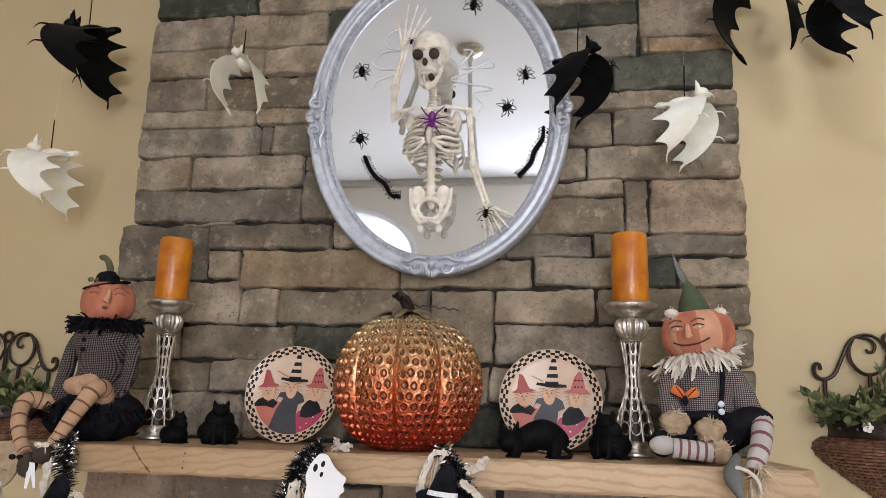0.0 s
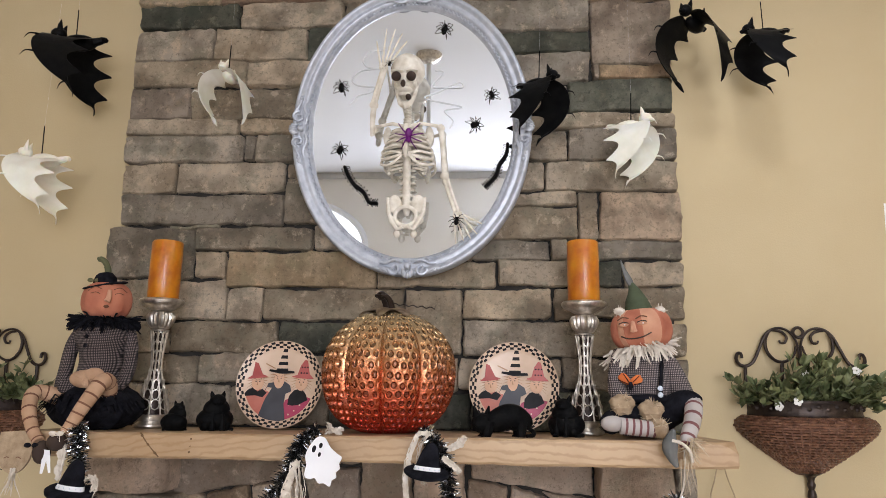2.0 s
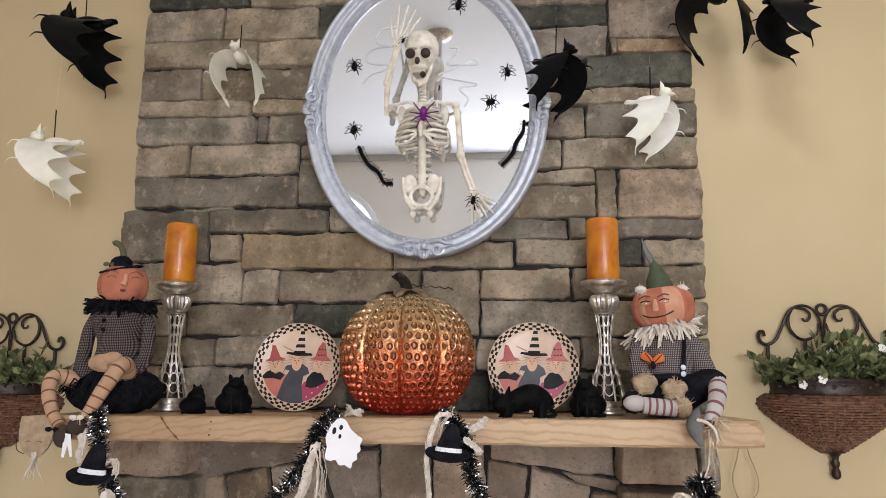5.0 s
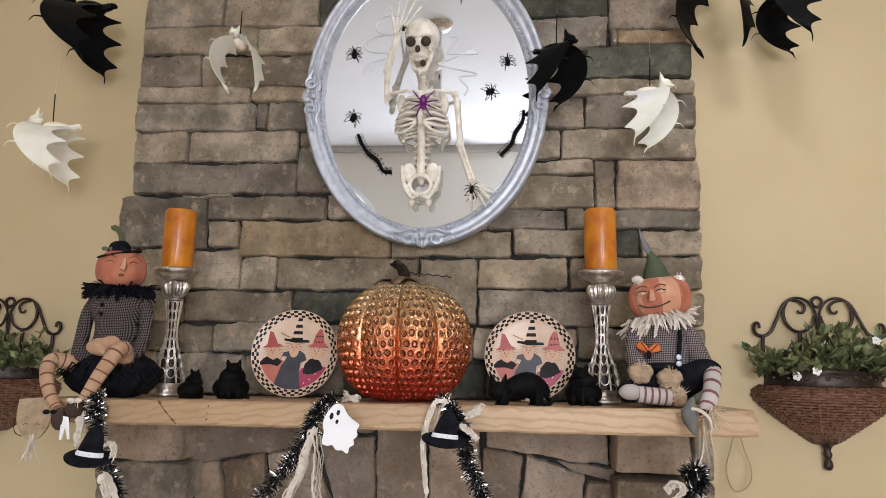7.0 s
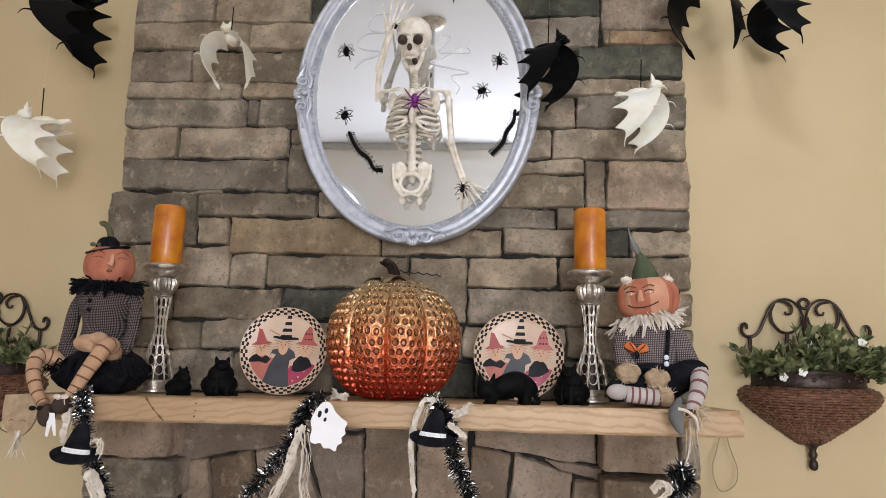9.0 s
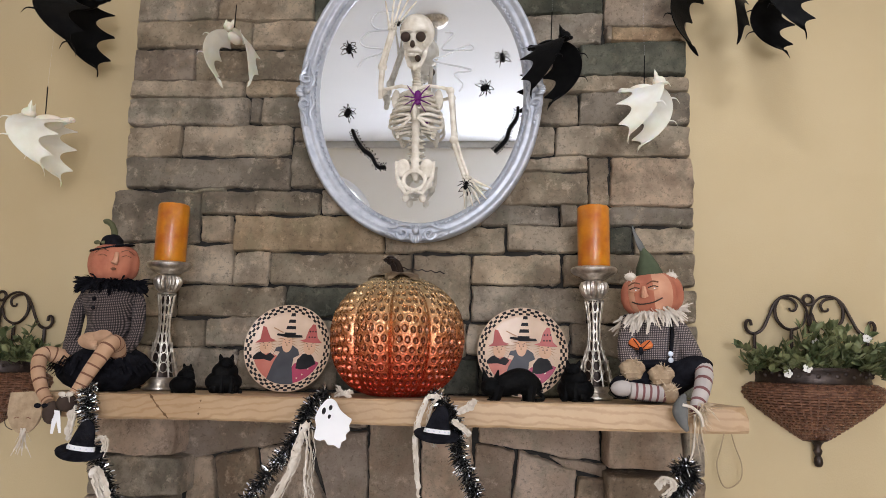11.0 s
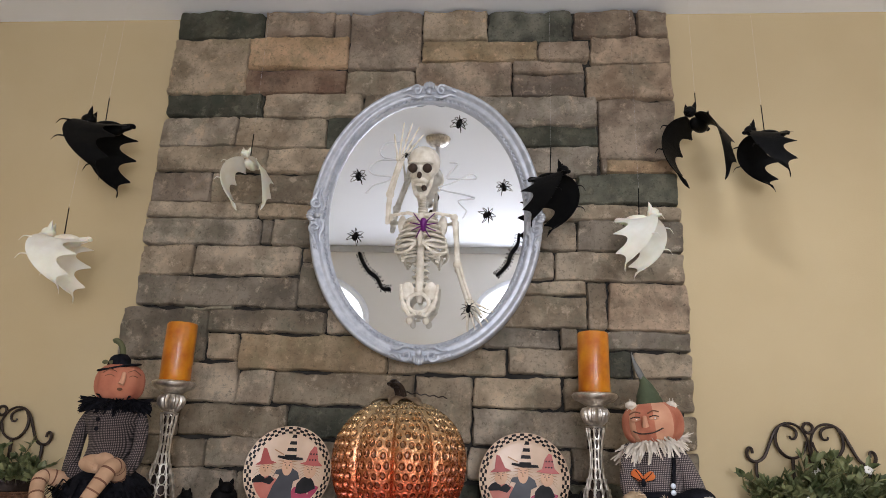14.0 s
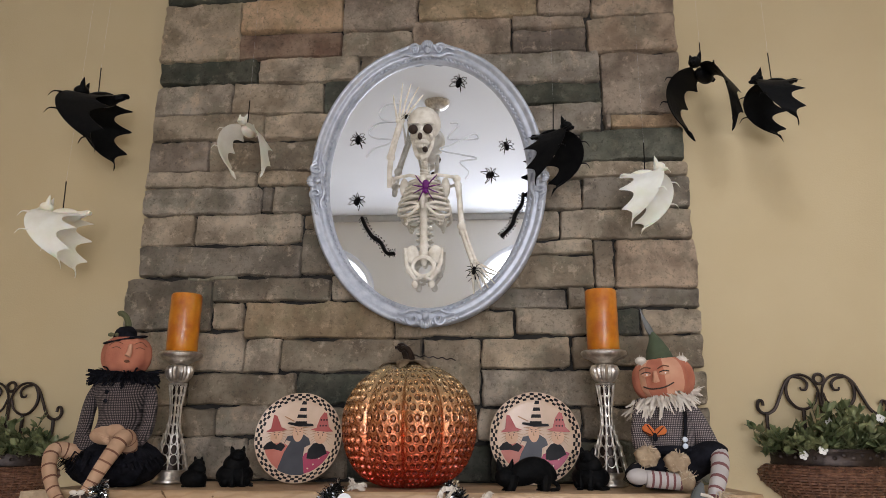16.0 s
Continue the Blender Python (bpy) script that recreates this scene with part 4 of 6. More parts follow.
    for q in range(6):
        ink("hat_dot", oval(44 + (q % 3) * 6 + (q // 3) * 1, 24 + (q // 3) * 12, 1.8, 1.8, 8), INKK, -0.0049)
    ink("painted_brim", [(-26, 27), (-2, 22), (30, 23), (28, 28), (-4, 29), (-24, 31)], INKK, -0.0042)
    for q in range(7):
        w0, w1 = 13 - q * 1.3, 13 - (q + 1) * 1.3
        cx0 = 2 + q * 0.6
        ink("hat_stripe", [(cx0 - w0, 26 + q * 7.0), (cx0 + w0, 26 + q * 7.0), (cx0 + 0.6 + w1, 33 + q * 7.0), (cx0 + 0.6 - w1, 33 + q * 7.0)], INKK if q % 2 == 0 else PLATEC, -0.0042)
    for q in range(7):
        ink("dress_dot", oval(24 + (q % 4) * 11, -62 + (q // 4) * 20 + (q % 2) * 8, 1.6, 1.6, 8), PLATEC, -0.0029)
    ink("painted_broom", [(-34, 42), (-33, 44), (-12, 34), (-13, 32)], INKS, -0.0030)
    return root


plate(-0.439, 0.1060, -0.096, 9, 2)
plate(0.1255, 0.1060, -0.096, 9, -2)


# ---- dolls on the shelf ----
DOLL = [FLESH, FLESHLT, BLACKFAB, GINGHAM, SKINFAB, BROWNST, GREENFELT, STEMGR, RAFFIA, STRAW, BURLAP, GREYSOCK, PLUMST, GREYFELT, TICKING, ORANGEF, BUTTON, SOCKET, WHITEPP]
(K_FLESH, K_PALE, K_BLACK, K_CHECK, K_SKIN, K_BROWN, K_GREEN, K_STEM, K_RAFF, K_STRAW, K_BURLAP, K_SOCK, K_PLUM, K_GREY, K_TICK, K_ORANGE, K_BUTTON, K_DARK, K_WHITE) = range(19)


def pumpkin_head(b, c, r, lobes, tilt, pale, turn=0.0):
    m = Matrix.Translation(c) @ Matrix.Rotation(radians(turn), 4, "Z") @ Matrix.Rotation(tilt, 4, "Y")
    seg, rings = lobes * 6, 18
    verts, fa, fb = [], [], []
    for i in range(rings + 1):
        t = math.pi * i / rings
        for j in range(seg):
            a = 2 * math.pi * j / seg
            s = 0.94 + 0.06 * abs(math.sin(lobes * a / 2)) ** 0.6
            q = math.sin(t) ** 0.75
            verts.append((r[0] * s * q * math.cos(a), r[1] * s * q * math.sin(a), r[2] * math.copysign(abs(math.cos(t)) ** 0.85, math.cos(t)) - 0.12 * r[2] * (math.cos(t) > 0.9)))
    for i in range(rings):
        for j in range(seg):
            f = (i * seg + j, (i + 1) * seg + j, (i + 1) * seg + (j + 1) % seg, i * seg + (j + 1) % seg)
            (fb if (j // 3) in pale else fa).append(f)
    b.add(verts, fa, K_FLESH, m)
    b.add(verts, fb, K_PALE, m)
    return m


def witch_doll():
    b = Build()
    rnd = random.Random(5)
    hc = (-0.817, -0.222, 1.588)
    m = pumpkin_head(b, hc, (0.055, 0.053, 0.046), 9, 0.0, (), 30)
    # brow lines, nose and mouth
    for s in (-1, 1):
        b.tube(curve([(s * 0.040, -0.043, 0.018), (s * 0.026, -0.051, 0.027), (s * 0.012, -0.054, 0.022)]), 0.0009, 5, K_BROWN, m)
        b.tube(curve([(s * 0.034, -0.047, 0.012), (s * 0.024, -0.052, 0.015), (s * 0.015, -0.055, 0.011)]), 0.0009, 5, K_BROWN, m)
    b.tube(curve([(0.004, -0.054, 0.020), (0.003, -0.062, 0.002), (0.0, -0.064, -0.006)]), [0.004 + 0.0002 * i for i in range(17)], 8, K_PALE, m)
    b.ball((0.0, -0.058, -0.017), (0.006, 0.003, 0.0035), K_BROWN, 8, 6, m)
    # flat black hat with a green stem through it
    hat = Matrix.Translation((-0.824, -0.222, 1.622)) @ pose(0, 0, 0, 10, -10, 0)
    b.lathe([(0.004, 0.0), (0.046, 0.001), (0.048, 0.003), (0.044, 0.006), (0.026, 0.008), (0.025, 0.018), (0.018, 0.030), (0.010, 0.034)], K_BLACK, 24, hat, lambda a, i: 1 + 0.06 * math.sin(3 * a + i))
    b.tube(curve([(-0.822, -0.222, 1.645), (-0.824, -0.222, 1.664), (-0.832, -0.222, 1.680), (-0.844, -0.222, 1.688), (-0.850, -0.222, 1.686)], 5), [0.008 - 0.0001 * i for i in range(21)], 8, K_STEM)
    for q in range(3):
        b.ball((-0.846 + q * 0.014, -0.250 + 0.004 * q, 1.634), (0.008, 0.004, 0.005), K_STEM, 8, 6)
    # frill at the neck
    for i in range(620):
        a = rnd.uniform(0, 2 * math.pi)
        p = Vector((-0.824 + 0.056 * math.cos(a), -0.212 + 0.046 * math.sin(a), 1.538 + rnd.uniform(-0.010, 0.010)))
        d = Vector((math.cos(a), math.sin(a), rnd.uniform(-0.9, 0.5))) * rnd.uniform(0.012, 0.027)
        b.strip([p, p + d * 0.5 + Vector((0, 0, 0.004)), p + d], 0.0075, K_BLACK, Vector((rnd.uniform(-1, 1), rnd.uniform(-1, 1), rnd.uniform(-1, 1))))
    b.ball((-0.824, -0.212, 1.536), (0.070, 0.058, 0.024), K_BLACK, 18, 8, shape=lambda p: 1 + 0.08 * math.sin(13 * math.atan2(p.y, p.x)))
    # body, arms and folded hands
    b.tube(curve([(-0.822, -0.205, 1.545), (-0.822, -0.208, 1.50), (-0.822, -0.210, 1.43), (-0.822, -0.21, 1.36), (-0.822, -0.21, 1.306)]), [0.046 + 0.018 * math.sin(min(1, i / 10) * 1.57) - 0.018 * math.sin(math.pi * min(1, max(0, (i - 8) / 12))) for i in range(33)], 20, K_CHECK)
    b.tube(curve([(-0.872, -0.205, 1.533), (-0.893, -0.212, 1.49), (-0.897, -0.222, 1.43), (-0.884, -0.250, 1.385), (-0.850, -0.285, 1.395)]), 0.0155, 12, K_CHECK)
    b.tube(curve([(-0.774, -0.205, 1.533), (-0.757, -0.205, 1.49), (-0.753, -0.215, 1.43), (-0.760, -0.245, 1.395), (-0.770, -0.285, 1.405)]), 0.0155, 12, K_CHECK)
    b.ball((-0.797, -0.300, 1.411), (0.038, 0.019, 0.020), K_SKIN, 14, 8)
    b.ball((-0.775, -0.308, 1.420), (0.022, 0.014, 0.015), K_SKIN, 12, 8)
    for i in range(4):
        b.tube([(-0.815 + 0.007 * i, -0.318, 1.418 - 0.004 * i), (-0.795 + 0.004 * i, -0.322, 1.412 - 0.005 * i), (-0.780, -0.318, 1.407 - 0.004 * i)], 0.0042, 6, K_SKIN)
    for z in (1.504, 1.484):
        b.ball((-0.826, -0.272, z), (0.005, 0.004, 0.005), K_BLACK, 8, 6)
    b.ball((-0.812, -0.222, 1.350), (0.100, 0.088, 0.054), K_BLACK, 22, 10, shape=lambda p: 1 + 0.06 * math.sin(9 * math.atan2(p.y, p.x)))
    for i in range(300):
        a = rnd.uniform(0, 2 * math.pi)
        q = rnd.uniform(0.5, 1)
        p = Vector((-0.815 + 0.085 * q * math.cos(a), -0.238 + 0.075 * q * math.sin(a), 1.338 + rnd.uniform(0, 0.032)))
        b.strip([p, p + Vector((0.02 * math.cos(a), 0.012 * math.sin(a), 0.012)), p + Vector((0.034 * math.cos(a), 0.02 * math.sin(a), -0.004))], 0.012, K_BLACK, Vector((0, 0, 1)))
    # striped legs over the edge
    pat = [K_SKIN] * 5 + [K_BROWN]
    b.tube(curve([(-0.84, -0.26, 1.355), (-0.885, -0.290, 1.378), (-0.900, -0.318, 1.378), (-0.886, -0.345, 1.345), (-0.862, -0.362, 1.31), (-0.838, -0.372, 1.285)], 10), [0.0185 - 0.00015 * i for i in range(51)], 14, kinds=pat)
    b.tube(curve([(-0.768, -0.26, 1.37), (-0.754, -0.290, 1.402), (-0.750, -0.318, 1.405), (-0.758, -0.342, 1.375), (-0.769, -0.356, 1.345), (-0.780, -0.366, 1.315), (-0.786, -0.372, 1.302)], 10), [0.0205 - 0.00016 * i for i in range(61)], 14, kinds=pat)
    b.ball((-0.822, -0.382, 1.266), (0.016, 0.020, 0.023), K_DARK, 12, 8)
    b.ball((-0.794, -0.380, 1.286), (0.019, 0.019, 0.018), K_DARK, 12, 8)
    for c in ((-0.836, -0.396, 1.280), (-0.788, -0.395, 1.304)):
        for s in (-1, 1):
            b.ball((c[0] + s * 0.008, c[1], c[2]), (0.008, 0.003, 0.005), K_BLACK if c[0] < -0.80 else K_RAFF, 8, 6)
    tuft(b, (-0.784, -0.392, 1.302), 10, 0.014, 0.8, (0, -0.4, 0.2), 0.003, K_RAFF)
    b.strip([(-0.806, -0.393, 1.272), (-0.808, -0.393, 1.250), (-0.812, -0.391, 1.226)], 0.014, K_WHITE, Vector((0, 1, 0)))
    b.strip([(-0.803, -0.394, 1.270), (-0.797, -0.395, 1.250), (-0.794, -0.392, 1.228)], 0.012, K_WHITE, Vector((0, 1, 0)))
    return tagged(b.ob("witch_doll", DOLL), "pumpkin-headed cloth doll in checked dress sitting on the mantel", "doll", "pumpkin dolls")


def scarecrow_doll():
    b = Build()
    rnd = random.Random(8)
    m = pumpkin_head(b, (0.401, -0.205, 1.538), (0.067, 0.055, 0.048), 10, radians(-6), (3, 7, 12, 15, 16), -8)
    for x in (-0.038, 0.0):
        b.ball((x, -0.050 - 0.004 * (x == 0), 0.010), (0.011, 0.004, 0.005), K_PALE, 10, 6, m)
        b.tube(curve([(x - 0.010, -0.051 - 0.004 * (x == 0), 0.012), (x, -0.056 - 0.003 * (x == 0), 0.0145), (x + 0.010, -0.054 - 0.003 * (x == 0), 0.012)]), 0.0012, 5, K_DARK, m)
        b.ball((x + 0.002, -0.055 - 0.004 * (x == 0), 0.009), (0.0018, 0.002, 0.0014), K_WHITE, 8, 6, m)
        b.tube(curve([(x - 0.012, -0.050, 0.020), (x, -0.054, 0.025), (x + 0.012, -0.052, 0.022)]), 0.0015, 5, K_BROWN, m)
    b.tube(curve([(-0.019, -0.056, 0.014), (-0.020, -0.064, 0.0), (-0.020, -0.062, -0.006)]), [0.004 + 0.00025 * i for i in range(17)], 8, K_PALE, m)
    b.tube(curve([(-0.046, -0.044, -0.014), (-0.030, -0.054, -0.021), (-0.005, -0.058, -0.020), (0.016, -0.054, -0.012)]), 0.0015, 5, K_DARK, m)
    # felt hat with a long grey tip
    b.tube(curve([(0.398, -0.205, 1.574), (0.394, -0.204, 1.596), (0.390, -0.203, 1.620), (0.383, -0.202, 1.640)], 6), [0.032, 0.031, 0.030, 0.029, 0.028, 0.027, 0.025, 0.025, 0.023, 0.021, 0.019, 0.017, 0.015, 0.013, 0.011, 0.009, 0.008, 0.007, 0.006], 18, K_GREEN)
    b.tube(curve([(0.384, -0.203, 1.636), (0.376, -0.200, 1.656), (0.368, -0.196, 1.678), (0.364, -0.194, 1.696)], 5), [0.008, 0.010, 0.011, 0.011, 0.011, 0.010, 0.009, 0.008, 0.007, 0.006, 0.005, 0.004, 0.003, 0.002, 0.002, 0.001], 10, K_GREY, flat=0.45)
    for c in ((0.352, -0.225, 1.575), (0.438, -0.225, 1.578)):
        b.ball(c, (0.013, 0.010, 0.009), K_RAFF, 10, 6)
        tuft(b, c, 14, 0.016, 0.9, (0.6 * (1 if c[0] > 0.4 else -1), -0.4, 0.3), 0.0035, K_RAFF)
    # raffia ruff
    for i in range(240):
        a = rnd.uniform(math.pi * 0.9, math.pi * 2.15)
        p = Vector((0.395 + 0.045 * math.cos(a), -0.198 + 0.040 * math.sin(a), 1.500 + rnd.uniform(-0.004, 0.006) + 0.012 * math.cos(a)))
        d = Vector((math.cos(a) * 0.8, math.sin(a), rnd.uniform(-2.2, -0.3))).normalized() * rnd.choice((rnd.uniform(0.014, 0.028), rnd.uniform(0.026, 0.050)))
        b.strip([p, p + d * 0.5 + Vector((rnd.uniform(-0.006, 0.006), -0.004, 0.004)), p + d + Vector((rnd.uniform(-0.008, 0.008), 0, 0))], rnd.uniform(0.004, 0.010), K_RAFF, Vector((0.8 * rnd.uniform(-1, 1), 1, 0.5 * rnd.uniform(-1, 1))))
    tuft(b, (0.456, -0.21, 1.510), 12, 0.026, 0.6, (1, -0.2, 0.15), 0.006, K_RAFF)
    # shirt, braces, arms
    b.tube(curve([(0.398, -0.19, 1.505), (0.402, -0.192, 1.47), (0.405, -0.195, 1.41), (0.408, -0.195, 1.35), (0.408, -0.195, 1.312)]), [0.030 + 0.026 * math.sin(min(1, i / 14) * 1.57) for i in range(33)], 20, K_TICK)
    b.tube(curve([(0.438, -0.19, 1.49), (0.458, -0.20, 1.46), (0.473, -0.212, 1.42), (0.482, -0.222, 1.385)]), [0.020 + 0.0002 * i for i in range(25)], 14, K_TICK)
    b.tube(curve([(0.358, -0.195, 1.485), (0.345, -0.22, 1.45), (0.338, -0.245, 1.41), (0.345, -0.27, 1.385)]), 0.019, 14, K_TICK)
    b.tube(curve([(0.432, -0.212, 1.498), (0.434, -0.238, 1.47), (0.428, -0.254, 1.43), (0.424, -0.256, 1.392)]), 0.0065, 8, K_BLACK, flat=0.4)
    b.tube(curve([(0.36, -0.245, 1.388), (0.40, -0.258, 1.390), (0.445, -0.248, 1.388)]), 0.010, 8, K_BLACK)
    for z in (1.412, 1.399):
        b.ball((0.423, -0.264, z), (0.0058, 0.003, 0.0058), K_BUTTON, 12, 6)
    # orange bow with a black heart
    for s, rot in ((-1, 42), (1, -30)):
        mm = Matrix.Translation((0.362, -0.262, 1.418)) @ Matrix.Rotation(radians(rot), 4, "Y")
        b.ball((s * 0.015, 0, 0.002), (0.017, 0.007, 0.011), K_ORANGE, 12, 8, mm, lambda p, s=s: 0.8 + 0.35 * abs(p.z) * max(0.0, s * p.x))
        for q in (-0.005, 0.004):
            b.tube([mm @ Vector((s * 0.006, -0.0075, q * 0.5)), mm @ Vector((s * 0.016, -0.0085, q * 1.2)), mm @ Vector((s * 0.026, -0.006, q * 1.8))], 0.0009, 5, K_BLACK)
    b.ball((0.362, -0.270, 1.416), (0.005, 0.004, 0.009), K_BLACK, 8, 6)
    # burlap hands with straw cuffs
    for c in ((0.340, -0.285, 1.378), (0.396, -0.292, 1.368)):
        b.ball(c, (0.025, 0.018, 0.021), K_BURLAP, 20, 12, shape=lambda p: 1 + 0.10 * math.sin(7 * p.x + 3 * p.z) + 0.07 * math.sin(11 * p.z - 5 * p.y))
        tuft(b, (c[0] + 0.004, c[1] - 0.006, c[2] + 0.012), 26, 0.019, 1.0, (0.1, -0.5, 0.2), 0.0022, K_STRAW)
        tuft(b, (c[0] - 0.006, c[1] - 0.006, c[2] - 0.008), 16, 0.020, 1.0, (-0.2, -0.5, -0.3), 0.0022, K_STRAW)
    # trousers, socks and shoes
    b.tube(curve([(0.415, -0.215, 1.345), (0.365, -0.250, 1.352), (0.325, -0.272, 1.345), (0.312, -0.284, 1.336)]), [0.030 - 0.0004 * i for i in range(25)], 14, K_BLACK)
    b.tube([(0.400 - 0.0045 * i, -0.300, 1.3315 + 0.0004 * i) for i in range(16)], 0.0165, 14, kinds=[K_PLUM, K_SOCK, K_SOCK])
    b.ball((0.318, -0.300, 1.341), (0.024, 0.016, 0.016), K_SOCK, 12, 8)
    b.ball((0.408, -0.300, 1.334), (0.020, 0.020, 0.021), K_BURLAP, 12, 8)
    tuft(b, (0.408, -0.315, 1.340), 26, 0.026, 1.0, (0, -0.5, 0.2), 0.0022, K_STRAW)
    b.tube(curve([(0.42, -0.22, 1.345), (0.450, -0.245, 1.368), (0.474, -0.262, 1.382), (0.486, -0.272, 1.374)]), [0.032 - 0.0002 * i for i in range(25)], 14, K_BLACK)
    b.tube(curve([(0.484, -0.276, 1.382), (0.478, -0.300, 1.368), (0.466, -0.326, 1.345), (0.452, -0.348, 1.322), (0.444, -0.36, 1.306)], 5), [0.019 - 0.0003 * i for i in range(21)], 14, kinds=[K_SOCK, K_SOCK, K_SOCK, K_PLUM])
    for c in ((0.454, -0.362, 1.318), (0.446, -0.368, 1.302)):
        tuft(b, c, 40, 0.036, 0.8, (0.1, -0.5, -0.5), 0.0026, K_STRAW)
    tuft(b, (0.440, -0.374, 1.292), 5, 0.075, 0.16, (0.05, -0.05, -1), 0.0024, K_STRAW)
    b.tube(curve([(0.420, -0.372, 1.336), (0.413, -0.376, 1.322), (0.409, -0.380, 1.304), (0.412, -0.384, 1.286), (0.420, -0.384, 1.270)], 5), [0.003 + 0.0014 * min(i, 8) - 0.0012 * max(0, i - 11) for i in range(21)], 12, K_GREY)
    b.tube(curve([(0.410, -0.395, 1.318), (0.425, -0.402, 1.314), (0.440, -0.398, 1.300), (0.446, -0.392, 1.280)]), 0.003, 6, K_RAFF)
    return tagged(b.ob("scarecrow_doll", DOLL), "pumpkin-headed scarecrow doll with green hat sitting on the mantel", "doll", "pumpkin dolls")


witch_doll()
scarecrow_doll()


# ---- black figurines ----
def cat_sitting(x, y, h, turn, round_=1.0):
    b = Build()
    b.ball((0, 0.004, h * 0.30), (h * 0.36 * round_, h * 0.36, h * 0.31), 0, 18, 12)
    b.ball((0, -0.004, h * 0.55), (h * 0.26 * round_, h * 0.24, h * 0.28), 0, 16, 10)
    b.ball((0, -h * 0.12, h * 0.76), (h * 0.21, h * 0.19, h * 0.17), 0, 16, 10)
    b.ball((0, -h * 0.28, h * 0.72), (h * 0.08, h * 0.06, h * 0.06), 0, 10, 6)
    for s in (-1, 1):
        b.tube([(s * h * 0.12, -h * 0.10, h * 0.86), (s * h * 0.15, -h * 0.09, h * 0.95), (s * h * 0.16, -h * 0.08, h * 1.01)], [h * 0.07, h * 0.045, h * 0.008], 8)
        b.tube([(s * h * 0.11, -h * 0.18, h * 0.5), (s * h * 0.12, -h * 0.26, h * 0.22), (s * h * 0.12, -h * 0.27, h * 0.03)], [h * 0.08, h * 0.07, h * 0.065], 8)
        b.ball((s * h * 0.13, -h * 0.31, h * 0.045), (h * 0.075, h * 0.10, h * 0.045), 0, 10, 6)
        b.ball((s * h * 0.26, -h * 0.02, h * 0.16), (h * 0.13, h * 0.22, h * 0.16), 0, 12, 8)
    b.tube(curve([(h * 0.25, h * 0.25, h * 0.06), (h * 0.42, h * 0.05, h * 0.06), (h * 0.36, -h * 0.22, h * 0.05)]), h * 0.05, 8)
    o = b.ob("cat_figurine", BLACKRES)
    o.matrix_basis = pose(x, y, shelf_z(x), 0, 0, turn)
    return tagged(o, "small black resin sitting cat figurine on the mantel", "figurine", "black figurines")


def cat_prowling(x, y, L, turn):
    b = Build()
    h = L * 0.55
    b.tube(curve([(-L * 0.30, 0, h * 0.42), (-L * 0.12, 0, h * 0.52), (L * 0.12, 0, h * 0.66), (L * 0.32, 0, h * 0.50), (L * 0.40, 0, h * 0.30)]), [L * (0.11 + 0.15 * math.sin(math.pi * (0.10 + 0.80 * i / 32))) * 0.85 for i in range(33)], 14)
    b.ball((-L * 0.38, -L * 0.03, h * 0.46), (L * 0.18, L * 0.17, L * 0.165), 0, 14, 10)
    b.ball((-L * 0.46, -L * 0.12, h * 0.40), (L * 0.06, L * 0.06, L * 0.05), 0, 10, 6)
    b.tube(curve([(L * 0.42, 0, h * 0.34), (L * 0.52, 0, h * 0.22), (L * 0.50, -L * 0.12, h * 0.12), (L * 0.36, -L * 0.2, h * 0.09)]), L * 0.035, 8)
    for s in (-1, 1):
        b.tube([(-L * (0.38 - s * 0.09), -L * 0.03, h * 0.66), (-L * (0.38 - s * 0.13), -L * 0.02, h * 0.98)], [L * 0.07, L * 0.012], 8)
        for q, fwd in ((-0.26, -0.06), (0.30, -0.02)):
            b.tube([(L * q, s * L * 0.11, h * 0.5), (L * (q + fwd * 0.5), s * L * 0.13, h * 0.22), (L * (q + fwd), s * L * 0.13, h * 0.05)], [L * 0.11, L * 0.085, L * 0.07], 8)
            b.ball((L * (q + fwd - 0.03), s * L * 0.13, L * 0.03), (L * 0.07, L * 0.045, L * 0.03), 0, 8, 6)
    o = b.ob("cat_figurine", BLACKRES)
    o.matrix_basis = pose(x, y, shelf_z(x), 0, 0, turn)
    return tagged(o, "small black resin prowling cat figurine on the mantel", "figurine", "black figurines")


cat_sitting(-0.626, -0.225, 0.066, 160, 1.35)
cat_sitting(-0.543, -0.205, 0.088, 35, 1.3)
cat_prowling(0.099, -0.262, 0.122, 12)
cat_sitting(0.234, -0.205, 0.088, -30, 1.3)


